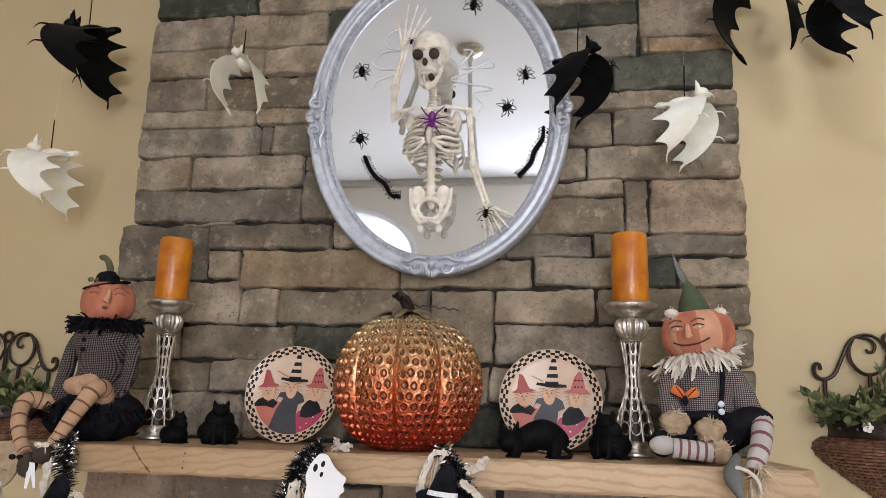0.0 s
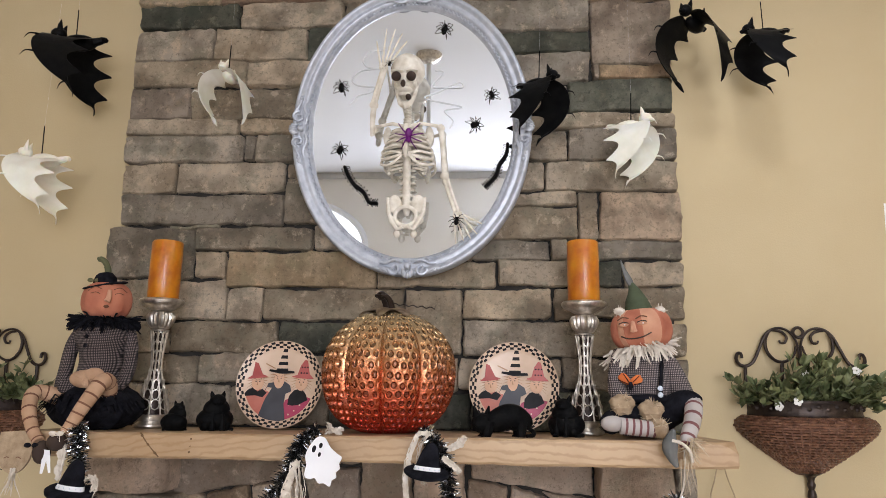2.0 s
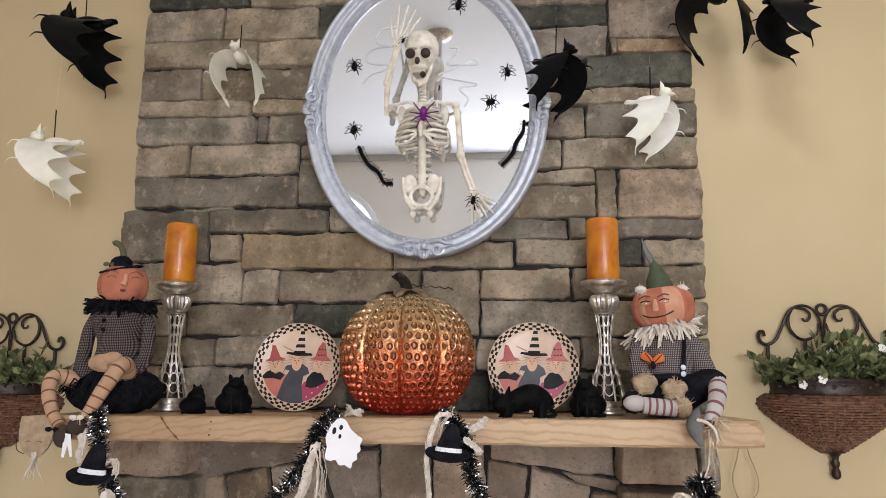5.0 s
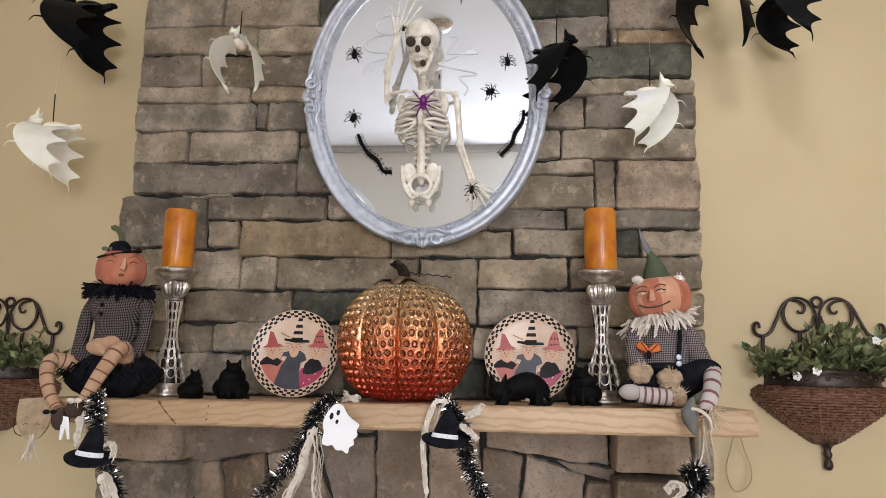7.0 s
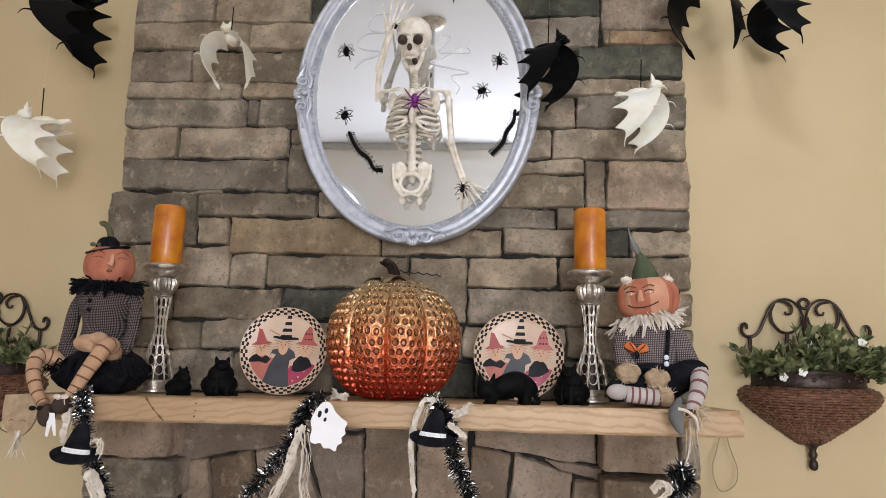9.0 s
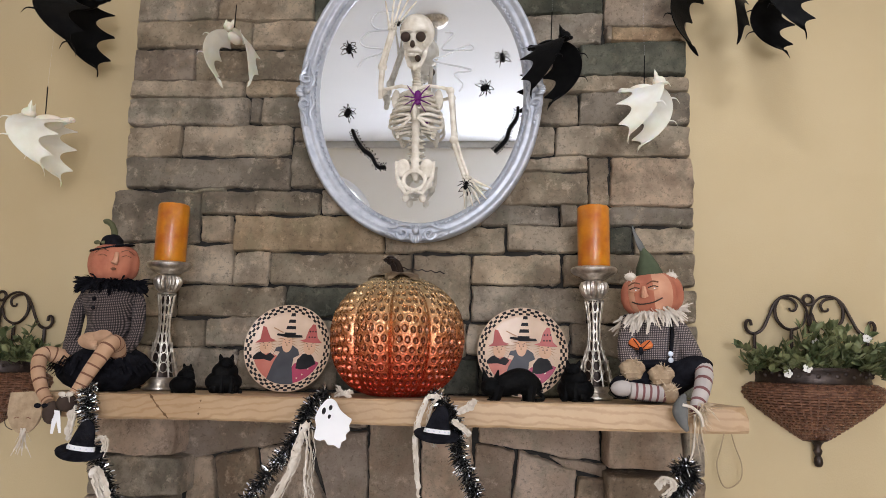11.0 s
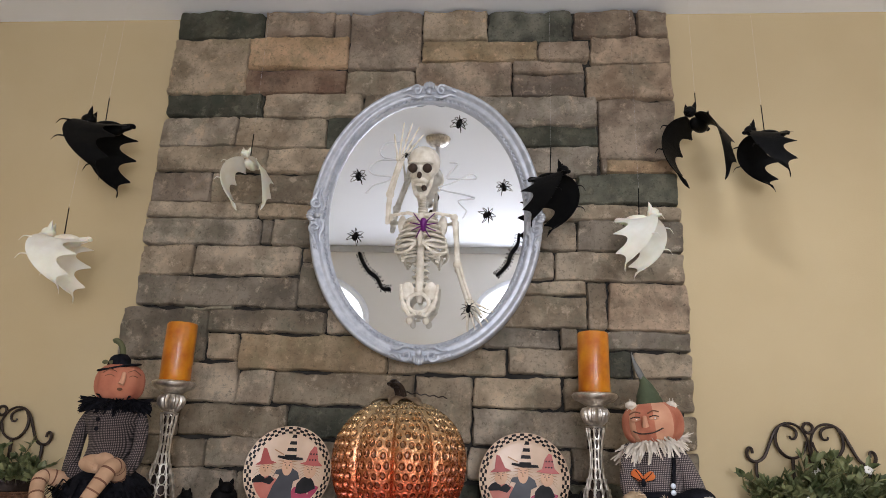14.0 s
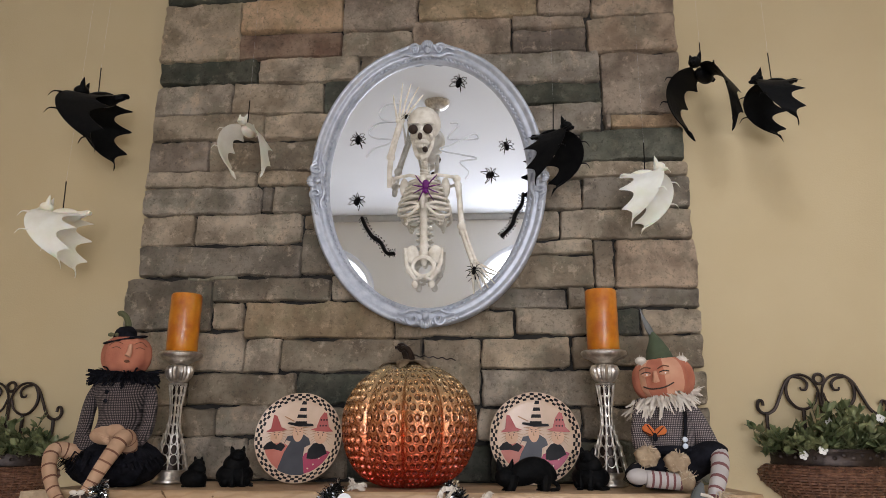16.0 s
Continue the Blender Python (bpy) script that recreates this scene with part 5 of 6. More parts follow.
# ---- hanging bats ----
def bat(x, y, ztop, yaw, size, dark, open_=1.0):
    col, kind = (BLACKPL, "black") if dark else (WHITEPL, "white")
    root = thing("hanging_bat", pose(x, y, ztop, 0, 0, yaw), kind + " plastic bat with curved wings hanging from a thread", "bat decoration", kind + " bats")
    s = size
    b = Build()
    b.ball((0, 0.012 * s, -0.012 * s), (0.017 * s, 0.032 * s, 0.016 * s), 0, 14, 10)
    b.ball((0, -0.030 * s, 0.004 * s), (0.0135 * s, 0.015 * s, 0.0125 * s), 0, 12, 8)
    b.ball((0, -0.043 * s, -0.002 * s), (0.006 * s, 0.008 * s, 0.005 * s), 0, 8, 6)
    for q in (-1, 1):
        b.tube([(q * 0.007 * s, -0.026 * s, 0.008 * s), (q * 0.010 * s, -0.025 * s, 0.019 * s), (q * 0.012 * s, -0.023 * s, 0.030 * s)], [0.0062 * s, 0.0045 * s, 0.0006 * s], 8)
    b.tube(curve([(0, 0.036 * s, -0.010 * s), (0, 0.048 * s, -0.006 * s), (0, 0.056 * s, -0.003 * s), (0.003 * s, 0.062 * s, -0.006 * s)]), [0.009 * s * (1 - 0.5 * i / 24) for i in range(25)], 8)
    b.ob("body", col, root)
    for q in (-1, 1):
        w = Build()
        nu, nv = 80, 8
        verts, faces = [], []
        for layer in (0.0, -0.0016):
            for i in range(nu + 1):
                u = i / nu
                lead = -0.030 - 0.026 * math.sin(math.pi * min(1, u * 0.95)) + 0.062 * u ** 3
                f = (u + 0.06) * 3.77
                saw = abs((f % 1.0) - 0.5) * 2.0
                full = (0.100 - 0.012 * u) * (1 - 0.45 * u ** 4) - (lead + 0.030) * 0.75
                chord = full * (0.64 + 0.36 * saw ** 2.2)
                trail = lead + chord
                for j in range(nv + 1):
                    t = j / nv
                    th = u * 2.4 * open_ + 0.10 * saw ** 2 * t * t * (0.3 + u)
                    px = q * (0.008 + (0.058 + layer) * math.sin(th))
                    pz = -0.004 - (0.074 + layer) * (1 - math.cos(th))
                    sag = 0.006 * math.sin(math.pi * t) * (1 - u)
                    verts.append((px * s, (lead + (trail - lead) * t) * s, (pz - sag - 0.010 * t * t * (0.4 + u)) * s))
        n1 = (nu + 1) * (nv + 1)
        for i in range(nu):
            for j in range(nv):
                f = (i * (nv + 1) + j, (i + 1) * (nv + 1) + j, (i + 1) * (nv + 1) + j + 1, i * (nv + 1) + j + 1)
                faces += [f, tuple(n1 + k for k in reversed(f))]
        for i in range(nu):
            for j in (0, nv):
                a0, a1 = i * (nv + 1) + j, (i + 1) * (nv + 1) + j
                faces.append((a0, a1, n1 + a1, n1 + a0))
        w.add(verts, faces)
        # the thumb claws on the front edge
        for u in (0.30, 0.62):
            th = u * 2.4 * open_
            p = Vector((q * (0.008 + 0.058 * math.sin(th)), -0.030 - 0.026 * math.sin(math.pi * u * 0.95) + 0.062 * u ** 3, -0.004 - 0.074 * (1 - math.cos(th)))) * s
            w.tube(curve([p + Vector((0, 0.004 * s, 0)), p + Vector((q * 0.006, -0.010, -0.002)) * s, p + Vector((q * 0.010, -0.017, -0.014)) * s]), [0.0022 * s * (1 - 0.85 * i / 16) for i in range(17)], 6)
        w.ob("wing", col, root)
    st = Build()
    st.tube([(0, 0.004, -0.002), (0.001, 0.003, 0.040), (0.002, 0.002, 0.078)], 0.0014, 6)
    st.ob("hook_rod", BLACKPL, root, "thin black hook rod")
    th = Build()
    th.tube([(0.002, 0.002, 0.077), (0.002, 0.002, CEIL_Z - ztop)], 0.00011, 4)
    th.ob("thread", WHITEPP, root, "fine clear thread")
    return root


bat(-1.048, -0.13, 2.312, -80, 1.36, True, 0.94)
bat(-1.085, -0.15, 1.972, -74, 1.16, False, 0.94)
bat(-0.628, -0.10, 2.216, -6, 0.90, False, 1.02)
bat(0.192, -0.15, 2.156, 62, 1.04, True, 0.98)
bat(0.422, -0.10, 2.062, 66, 1.05, False, 0.98)
bat(0.585, -0.085, 2.350, -40, 1.18, True)
bat(0.752, -0.095, 2.305, -92, 1.05, True, 0.94)


# ---- garland along the front of the shelf ----
def tinsel(pts, name_label, density=6500, r=0.022):
    rnd = random.Random(int(abs(pts[0][0]) * 1000))
    root = thing("tinsel_garland", pose(0, 0, 0), name_label, "garland", "tinsel garlands")
    line = curve(pts, 14)
    k, s, c = Build(), Build(), Build()
    c.tube(line, 0.0022, 6)
    L = sum((line[i + 1] - line[i]).length for i in range(len(line) - 1))
    for _ in range(int(L * density)):
        i = rnd.randrange(len(line) - 1)
        p = line[i].lerp(line[i + 1], rnd.random())
        d = Vector((rnd.gauss(0, 1), rnd.gauss(0, 1), rnd.gauss(0, 1))).normalized()
        q = r * rnd.uniform(0.6, 1.15)
        ax = (line[i + 1] - line[i]).normalized()
        d = (d - ax * d.dot(ax) * 0.6)
        bl = s if rnd.random() < 0.36 else k
        bl.strip([p, p + d * q * 0.6, p + d * q + Vector((0, 0, -0.002))], 0.0026 if bl is k else 0.0055, 0, Vector((rnd.gauss(0, 1), rnd.gauss(0, 1), rnd.gauss(0, 1))))
    c.ob("cord", BLACKFAB, root)
    tagged(k.ob("black_foil", TINSEL_K, root, "black foil strands", smooth=False), kind="stuff")
    tagged(s.ob("silver_foil", TINSEL_S, root, "bright silver foil strands", smooth=False), kind="stuff")
    return root


tinsel([(-0.775, -0.350, 1.318), (-0.757, -0.372, 1.300), (-0.748, -0.378, 1.262), (-0.733, -0.380, 1.212), (-0.712, -0.378, 1.165), (-0.690, -0.372, 1.12), (-0.63, -0.362, 1.04), (-0.56, -0.355, 1.01), (-0.49, -0.355, 1.04), (-0.425, -0.358, 1.105),
        (-0.375, -0.362, 1.165), (-0.340, -0.364, 1.21), (-0.312, -0.368, 1.26), (-0.298, -0.368, 1.296), (-0.275, -0.340, 1.318)], "black and silver tinsel garland draped from the mantel")
tinsel([(-0.060, -0.335, 1.318), (-0.030, -0.366, 1.300), (-0.012, -0.372, 1.262), (-0.006, -0.372, 1.215), (0.016, -0.370, 1.165), (0.036, -0.366, 1.12), (0.085, -0.360, 1.05), (0.18, -0.355, 0.99), (0.30, -0.355, 1.02), (0.365, -0.356, 1.095), (0.402, -0.358, 1.150), (0.430, -0.362, 1.180), (0.420, -0.366, 1.208), (0.402, -0.364, 1.192)],
       "black and silver tinsel garland draped from the mantel")
tw = Build()
tw.tube(curve([(0.420, -0.366, 1.20), (0.432, -0.37, 1.23), (0.436, -0.375, 1.27), (0.437, -0.372, 1.30)]), 0.0016, 5)
tagged(tw.ob("garland_string", RAFFIA), "pale raffia string holding the tinsel garland", "string")


def rag(pts, w, label="torn cream muslin strip tied to the garland"):
    b = Build()
    line = curve(pts, 8)
    n = len(line)
    rnd = random.Random(int(abs(pts[0][0] * 977 + pts[0][2] * 131)))
    # frayed strands beside the torn strip
    for k in range(5):
        off = Vector((rnd.uniform(-1, 1), rnd.uniform(-0.6, 0.2), rnd.uniform(-0.5, 0.5))) * w * 0.9
        i0, i1 = rnd.randrange(0, max(1, n // 3)), n - rnd.randrange(0, max(1, n // 4))
        b.tube([line[i] + off + Vector((rnd.uniform(-1, 1), rnd.uniform(-1, 1), rnd.uniform(-1, 1))) * 0.0020 for i in range(i0, i1)], w * rnd.uniform(0.06, 0.22), 5)
    b.tube([p + Vector((rnd.uniform(-1, 1), rnd.uniform(-1, 1), rnd.uniform(-1, 1))) * 0.0022 for p in line], [w * rnd.uniform(0.55, 1.0) * (1 if i < n - 3 else 0.6) for i in range(n)], 10, flat=0.16)
    return tagged(b.ob("muslin_strip", RAFFIA), label, "ribbon", "muslin strips")


rag([(-0.300, -0.385, 1.262), (-0.312, -0.390, 1.22), (-0.322, -0.385, 1.18), (-0.345, -0.385, 1.135), (-0.372, -0.382, 1.09)], 0.010)
rag([(-0.296, -0.384, 1.255), (-0.288, -0.388, 1.21), (-0.290, -0.388, 1.16), (-0.285, -0.386, 1.12), (-0.296, -0.384, 1.075)], 0.010)
rag([(-0.040, -0.362, 1.316), (-0.062, -0.372, 1.318), (-0.078, -0.386, 1.285), (-0.086, -0.388, 1.235), (-0.082, -0.388, 1.19), (-0.078, -0.386, 1.135)], 0.006)
rag([(-0.050, -0.366, 1.312), (-0.060, -0.384, 1.295), (-0.062, -0.388, 1.25), (-0.046, -0.386, 1.225)], 0.006)
rag([(-0.004, -0.382, 1.292), (0.014, -0.386, 1.300), (0.026, -0.386, 1.316)], 0.008)
rag([(-0.016, -0.388, 1.275), (0.004, -0.392, 1.262), (0.016, -0.390, 1.25)], 0.008)
rag([(-0.715, -0.398, 1.215), (-0.700, -0.402, 1.225), (-0.692, -0.400, 1.208), (-0.700, -0.400, 1.19)], 0.008)
rag([(-0.712, -0.398, 1.165), (-0.705, -0.398, 1.14), (-0.690, -0.396, 1.11), (-0.668, -0.394, 1.08)], 0.010)
rag([(-0.712, -0.396, 1.168), (-0.692, -0.396, 1.145), (-0.676, -0.394, 1.105)], 0.007)
rag([(-0.782, -0.378, 1.285), (-0.778, -0.384, 1.25), (-0.786, -0.382, 1.215)], 0.009)
rag([(-0.262, -0.30, 1.330), (-0.250, -0.318, 1.322), (-0.238, -0.322, 1.318), (-0.226, -0.312, 1.318)], 0.009, "crumpled cream muslin bow lying on the mantel")
rag([(-0.262, -0.31, 1.312), (-0.246, -0.325, 1.318), (-0.232, -0.330, 1.312)], 0.007, "crumpled cream muslin bow lying on the mantel")
rag([(0.366, -0.368, 1.165), (0.380, -0.376, 1.182), (0.394, -0.378, 1.168), (0.376, -0.374, 1.148)], 0.010)


def ghost():
    root = thing("ghost_cutout", pose(-0.249, -0.388, 1.266) @ Matrix.Scale(0.93, 4), "white card ghost cutout with black face on the garland", "ghost decoration")
    b = Build()
    pts = curve([(-0.028, 0.028, 0), (-0.012, 0.046, 0), (0.004, 0.044, 0), (0.016, 0.026, 0), (0.030, 0.014, 0), (0.041, 0.006, 0), (0.036, -0.006, 0), (0.038, -0.016, 0), (0.030, -0.024, 0), (0.031, -0.034, 0), (0.022, -0.040, 0), (0.018, -0.052, 0),
                 (0.006, -0.046, 0), (-0.006, -0.046, 0), (-0.014, -0.036, 0), (-0.024, -0.038, 0), (-0.036, -0.032, 0), (-0.033, -0.010, 0), (-0.036, 0.008, 0), (-0.028, 0.028, 0)], 4)[:-1]
    b.slab([(p.x, p.y) for p in pts], 0.0018)
    b.ob("card", WHITEPP, root, smooth=False)
    for x, z, rx, rz in ((-0.018, 0.022, 0.0042, 0.0072), (-0.004, 0.029, 0.0038, 0.0056), (-0.006, 0.011, 0.0032, 0.0046)):
        e = Build()
        e.slab([(x + rx * math.cos(i * 0.3927) + 0.15 * rz * math.sin(i * 0.3927), z + rz * math.sin(i * 0.3927)) for i in range(16)], 0.0006, y=-0.0019)
        e.ob("painted_spot", INKK, root, smooth=False)


def felt_hat(x, z, tilt, s, y):
    root = thing("witch_hat", pose(x, y, z, 0, tilt, 0), "small black felt witch hat with white dotted band", "hat decoration", "felt hats")
    b = Build()
    b.lathe([(0.002, -0.002), (0.053 * s, -0.004), (0.054 * s, -0.001), (0.050 * s, 0.002), (0.031 * s, 0.003)], seg=32, wave=lambda a, i: 1.0)
    for i, v in enumerate(b.v):
        b.v[i] = (v[0], v[1] * 0.62, v[2] + v[1] * 0.22 + 1.2 * v[0] ** 2)
    b.ob("brim", BLACKFAB, root)
    c = Build()
    c.lathe([(0.031 * s, 0.002), (0.029 * s, 0.014 * s), (0.025 * s, 0.030 * s), (0.020 * s, 0.048 * s), (0.013 * s, 0.062 * s), (0.003, 0.068 * s)], seg=28)
    c.v = [(v[0] + 0.10 * v[2], v[1] * 0.42, v[2]) for v in c.v]
    c.ob("crown", BLACKFAB, root)
    w = Build()
    w.lathe([(0.0318 * s, 0.003), (0.0322 * s, 0.004), (0.0306 * s, 0.013 * s), (0.029 * s, 0.0135 * s)], seg=32)
    w.v = [(v[0] + 0.10 * v[2], v[1] * 0.44, v[2]) for v in w.v]
    band = w.ob("hat_band", WHITEPP, root, "white ribbon band")
    d = Build()
    for i in range(6):
        a = -math.pi / 2 + (i - 2.5) * 0.42
        d.ball((0.0325 * s * math.cos(a) + 0.001, 0.0142 * s * math.sin(a) - 0.0003, 0.0085 * s), (0.0014, 0.0012, 0.0014), 0, 6, 4)
    d.ob("band_studs", BUTTON, band, "row of small studs")
    return root


ghost()
felt_hat(-0.046, 1.250, 5, 0.80, -0.398)
felt_hat(-0.742, 1.196, 6, 0.90, -0.402)


def burlap_tag():
    root = thing("burlap_face_tag", pose(-0.888, -0.362, 1.262), "faded burlap pouch with stitched face hanging at mantel end", "ornament")
    b = Build()
    pts = curve([(-0.036, 0.040, 0), (0.030, 0.040, 0), (0.034, 0.0, 0), (0.026, -0.022, 0), (0.010, -0.038, 0), (-0.010, -0.040, 0), (-0.028, -0.026, 0), (-0.038, 0.0, 0), (-0.036, 0.040, 0)], 5)[:-1]
    b.slab([(p.x, p.y) for p in pts], 0.006)
    b.ob("pouch", BURLAP, root)
    for s in (-1, 1):
        e = Build()
        e.tube([(s * 0.008 - 0.004, -0.0066, -0.010), (s * 0.012 - 0.004, -0.0068, -0.008), (s * 0.018 - 0.004, -0.0066, -0.011)], 0.0008, 5)
        e.ob("stitched_eye", BROWNST, root)
    w = Build()
    w.tube(curve([(-0.036, -0.004, 0.006), (-0.043, -0.004, -0.006), (-0.040, -0.004, -0.026), (-0.024, -0.005, -0.034)]), 0.0009, 5)
    w.ob("wire_loop", IRON, root, "thin dark wire loop")
    t = Build()
    tuft(t, (0.000, -0.005, -0.034), 26, 0.045, 0.28, (0, 0, -1), 0.004)
    t.ob("muslin_fringe", RAFFIA, root, "frayed pale muslin fringe")


burlap_tag()


# ---- wall planters ----
def planter(cx, dz, seed):
    root = thing("wall_planter", pose(cx, WALL_Y, 1.0 + dz), "brown wicker wall planter with iron scrolls and greenery", "planter", "wall planters")
    rnd = random.Random(seed)
    e = 0.00066

    def iron(pts, r=0.0042, name="iron_scroll"):
        b = Build()
        line = curve([(p[0] * e, -0.012, 0.566 + (118 - p[1]) * e) for p in pts], 6)
        n = len(line)
        b.tube(line, [r * (0.72 + 0.28 * math.sin(math.pi * min(1, 0.2 + i / n))) for i in range(n)], 8)
        return b.ob(name, IRON, root)

    for s in (-1, 1):
        iron([(s * 211, 87 + 130), (s * 214, 90 + 110), (s * 226, 88 + 112), (s * 232, 220), (s * 222, 240), (s * 198, 246), (s * 170, 228), (s * 146, 180), (s * 120, 128), (s * 84, 104), (s * 44, 108), (s * 14, 140), (s * 4, 190), (s * 4, 290)])
        iron([(s * 108, 118), (s * 122, 150), (s * 118, 190), (s * 92, 222), (s * 58, 228), (s * 24, 206), (s * 10, 168)])
        iron([(s * 92, 110), (s * 62, 116), (s * 44, 134), (s * 50, 156), (s * 66, 158), (s * 70, 148)], 0.0036)
        iron([(s * 200, 246), (s * 202, 280), (s * 200, 330)], 0.0046, "iron_bar")
        iron([(s * 66, 228), (s * 68, 270), (s * 68, 330)], 0.0046, "iron_bar")
    r = Build()
    r.tube([(0.012 * math.cos(a), -0.012, 0.566 + 0.012 * math.sin(a)) for a in [i * math.pi / 10 for i in range(21)]], 0.004, 8)
    r.ob("iron_ring", IRON, root)

    def half(z, a, bb, n=40, off=0.0):
        return [((a + off) * math.cos(math.pi + math.pi * i / n), (bb + off) * math.sin(math.pi + math.pi * i / n), z) for i in range(n + 1)]

    # metal band
    b = Build()
    n = 40
    rows = [half(0.362, 0.131, 0.115), half(0.366, 0.133, 0.117), half(0.372, 0.131, 0.115), half(0.392, 0.131, 0.115), half(0.396, 0.125, 0.118), half(0.402, 0.132, 0.116), half(0.400, 0.125, 0.108), half(0.362, 0.125, 0.108)]
    b.add([p for q in rows for p in q], [(i * (n + 1) + j, i * (n + 1) + j + 1, (i + 1) * (n + 1) + j + 1, (i + 1) * (n + 1) + j) for i in range(len(rows) - 1) for j in range(n)])
    for j in range(5, 36, 2):
        a = math.pi + math.pi * j / n
        b.ball((0.1325 * math.cos(a), 0.116 * math.sin(a), 0.382 + 0.003 * (j % 4 - 1)), (0.006, 0.002, 0.005), 0, 6, 4)
    b.ob("rim_band", IRON, root, "dark embossed metal rim")
    so = Build()
    so.add([(0, 0, 0.385)] + half(0.385, 0.138, 0.112), [(0, j + 1, j + 2) for j in range(n)])
    so.ob("moss_fill", STEMGR, root, smooth=False)
    # wicker
    prof = [(0.362, 0.142), (0.356, 0.155), (0.348, 0.162), (0.338, 0.163), (0.328, 0.158), (0.318, 0.149), (0.306, 0.135), (0.294, 0.120), (0.282, 0.104), (0.270, 0.087), (0.258, 0.070), (0.246, 0.053), (0.236, 0.038), (0.228, 0.026)]

    def rad(z):
        for (z1, r1), (z2, r2) in zip(prof, prof[1:]):
            if z1 >= z >= z2:
                return r1 + (r2 - r1) * (z1 - z) / (z1 - z2)
        return prof[-1][1]

    z, row = 0.361, 0
    ribs = 26
    while z > 0.230:
        a = rad(z)
        pts = []
        for j in range(79):
            t = j / 78
            ph = math.pi + math.pi * t
            over = 0.0018 * math.cos(t * ribs * math.pi + row * math.pi)
            pts.append(((a + over) * math.cos(ph), (a * 0.80 + over) * math.sin(ph), z + rnd.uniform(-0.0007, 0.0007)))
        we = Build()
        we.tube(pts, 0.0034, 5)
        we.ob("weaver", WICKER, root)
        z -= 0.0066 if z < 0.335 else 0.0056
        row += 1
    for j in range(ribs + 1):
        ph = math.pi + math.pi * j / ribs
        st = Build()
        st.tube([(q * math.cos(ph), q * 0.80 * math.sin(ph), zz) for zz, q in prof], 0.0024, 5)
        st.ob("stake", WICKER, root)
    ba = Build()
    rr = [half(zz, q * 0.97, q * 0.775) for zz, q in prof]
    ba.add([p for q in rr for p in q], [(i * (n + 1) + j, i * (n + 1) + j + 1, (i + 1) * (n + 1) + j + 1, (i + 1) * (n + 1) + j) for i in range(len(rr) - 1) for j in range(n)])
    ba.ob("basket_lining", IRON, root)
    fi = Build()
    fi.lathe([(0.004, 0.168), (0.008, 0.171), (0.0105, 0.178), (0.009, 0.188), (0.006, 0.194), (0.009, 0.200), (0.010, 0.206), (0.007, 0.212), (0.009, 0.220), (0.014, 0.226), (0.024, 0.231)], seg=18, m=Matrix.Translation((0, -0.016, 0)))
    fi.ob("finial", IRON, root, "turned dark finial")
    # greenery: arching sprigs with small oval leaves
    stems, lv, fl = Build(), Build(), Build()

    def leaf(p, d, L, w):
        up = Vector((rnd.uniform(-1, 1), rnd.uniform(-1, 0.3), 1)).normalized()
        s = d.cross(up).normalized()
        nrm = s.cross(d).normalized()
        pts = [p, p + d * L * 0.3 - s * w * 0.8 + nrm * w * 0.2, p + d * L * 0.3 + s * w * 0.8 + nrm * w * 0.2, p + d * L * 0.65 - s * w * 0.75 + nrm * w * 0.2, p + d * L * 0.65 + s * w * 0.75 + nrm * w * 0.2, p + d * L, p + d * L * 0.35, p + d * L * 0.68]
        lv.add(pts, [(0, 1, 6), (0, 6, 2), (1, 3, 7, 6), (6, 7, 4, 2), (3, 5, 7), (7, 5, 4)])

    for i in range(125):
        x = rnd.uniform(-0.135, 0.135)
        y = -rnd.uniform(0.01, 0.105) * math.sqrt(max(0.05, 1 - (x / 0.14) ** 2))
        out = Vector((x * 2.6 + rnd.uniform(-0.55, 0.55), -0.35 + rnd.uniform(-0.7, 0.4), rnd.uniform(0.5, 1.6) * (1.2 - abs(x) * 3.0))).normalized()
        L = rnd.uniform(0.05, 0.135) * (1.1 if abs(x - 0.02) < 0.07 else 0.85)
        p0 = Vector((x, y, 0.385))
        line = [p0 + out * L * t + Vector((0, 0, -0.035 * t * t)) for t in (0, 0.25, 0.5, 0.75, 1.0)]
        line = [Vector((p.x, min(p.y, -0.006), p.z)) for p in line]
        stems.tube(line, 0.0010, 4)
        for k in range(1, 5):
            for _ in range(3):
                d = (out + Vector((rnd.uniform(-1.2, 1.2), rnd.uniform(-1.1, 0.4), rnd.uniform(-0.6, 0.9)))).normalized()
                leaf(line[k], d, rnd.uniform(0.018, 0.036), rnd.uniform(0.006, 0.0115))
        if i % 13 == 0:
            for q in range(5):
                a = q * 1.2566
                fl.ball(line[-1] + Vector((0.006 * math.cos(a), -0.004, 0.006 * math.sin(a))), (0.005, 0.002, 0.005), 0, 6, 4)
    stems.ob("twig", STEMGR, root)
    tagged(lv.ob("leaves", LEAF, root, "small green oval leaves", smooth=False), kind="stuff")
    fl.ob("blossoms", PETAL, root, "tiny white blossoms")
    return root


planter(0.833, -0.012, 21)
planter(-1.278, -0.037, 34)

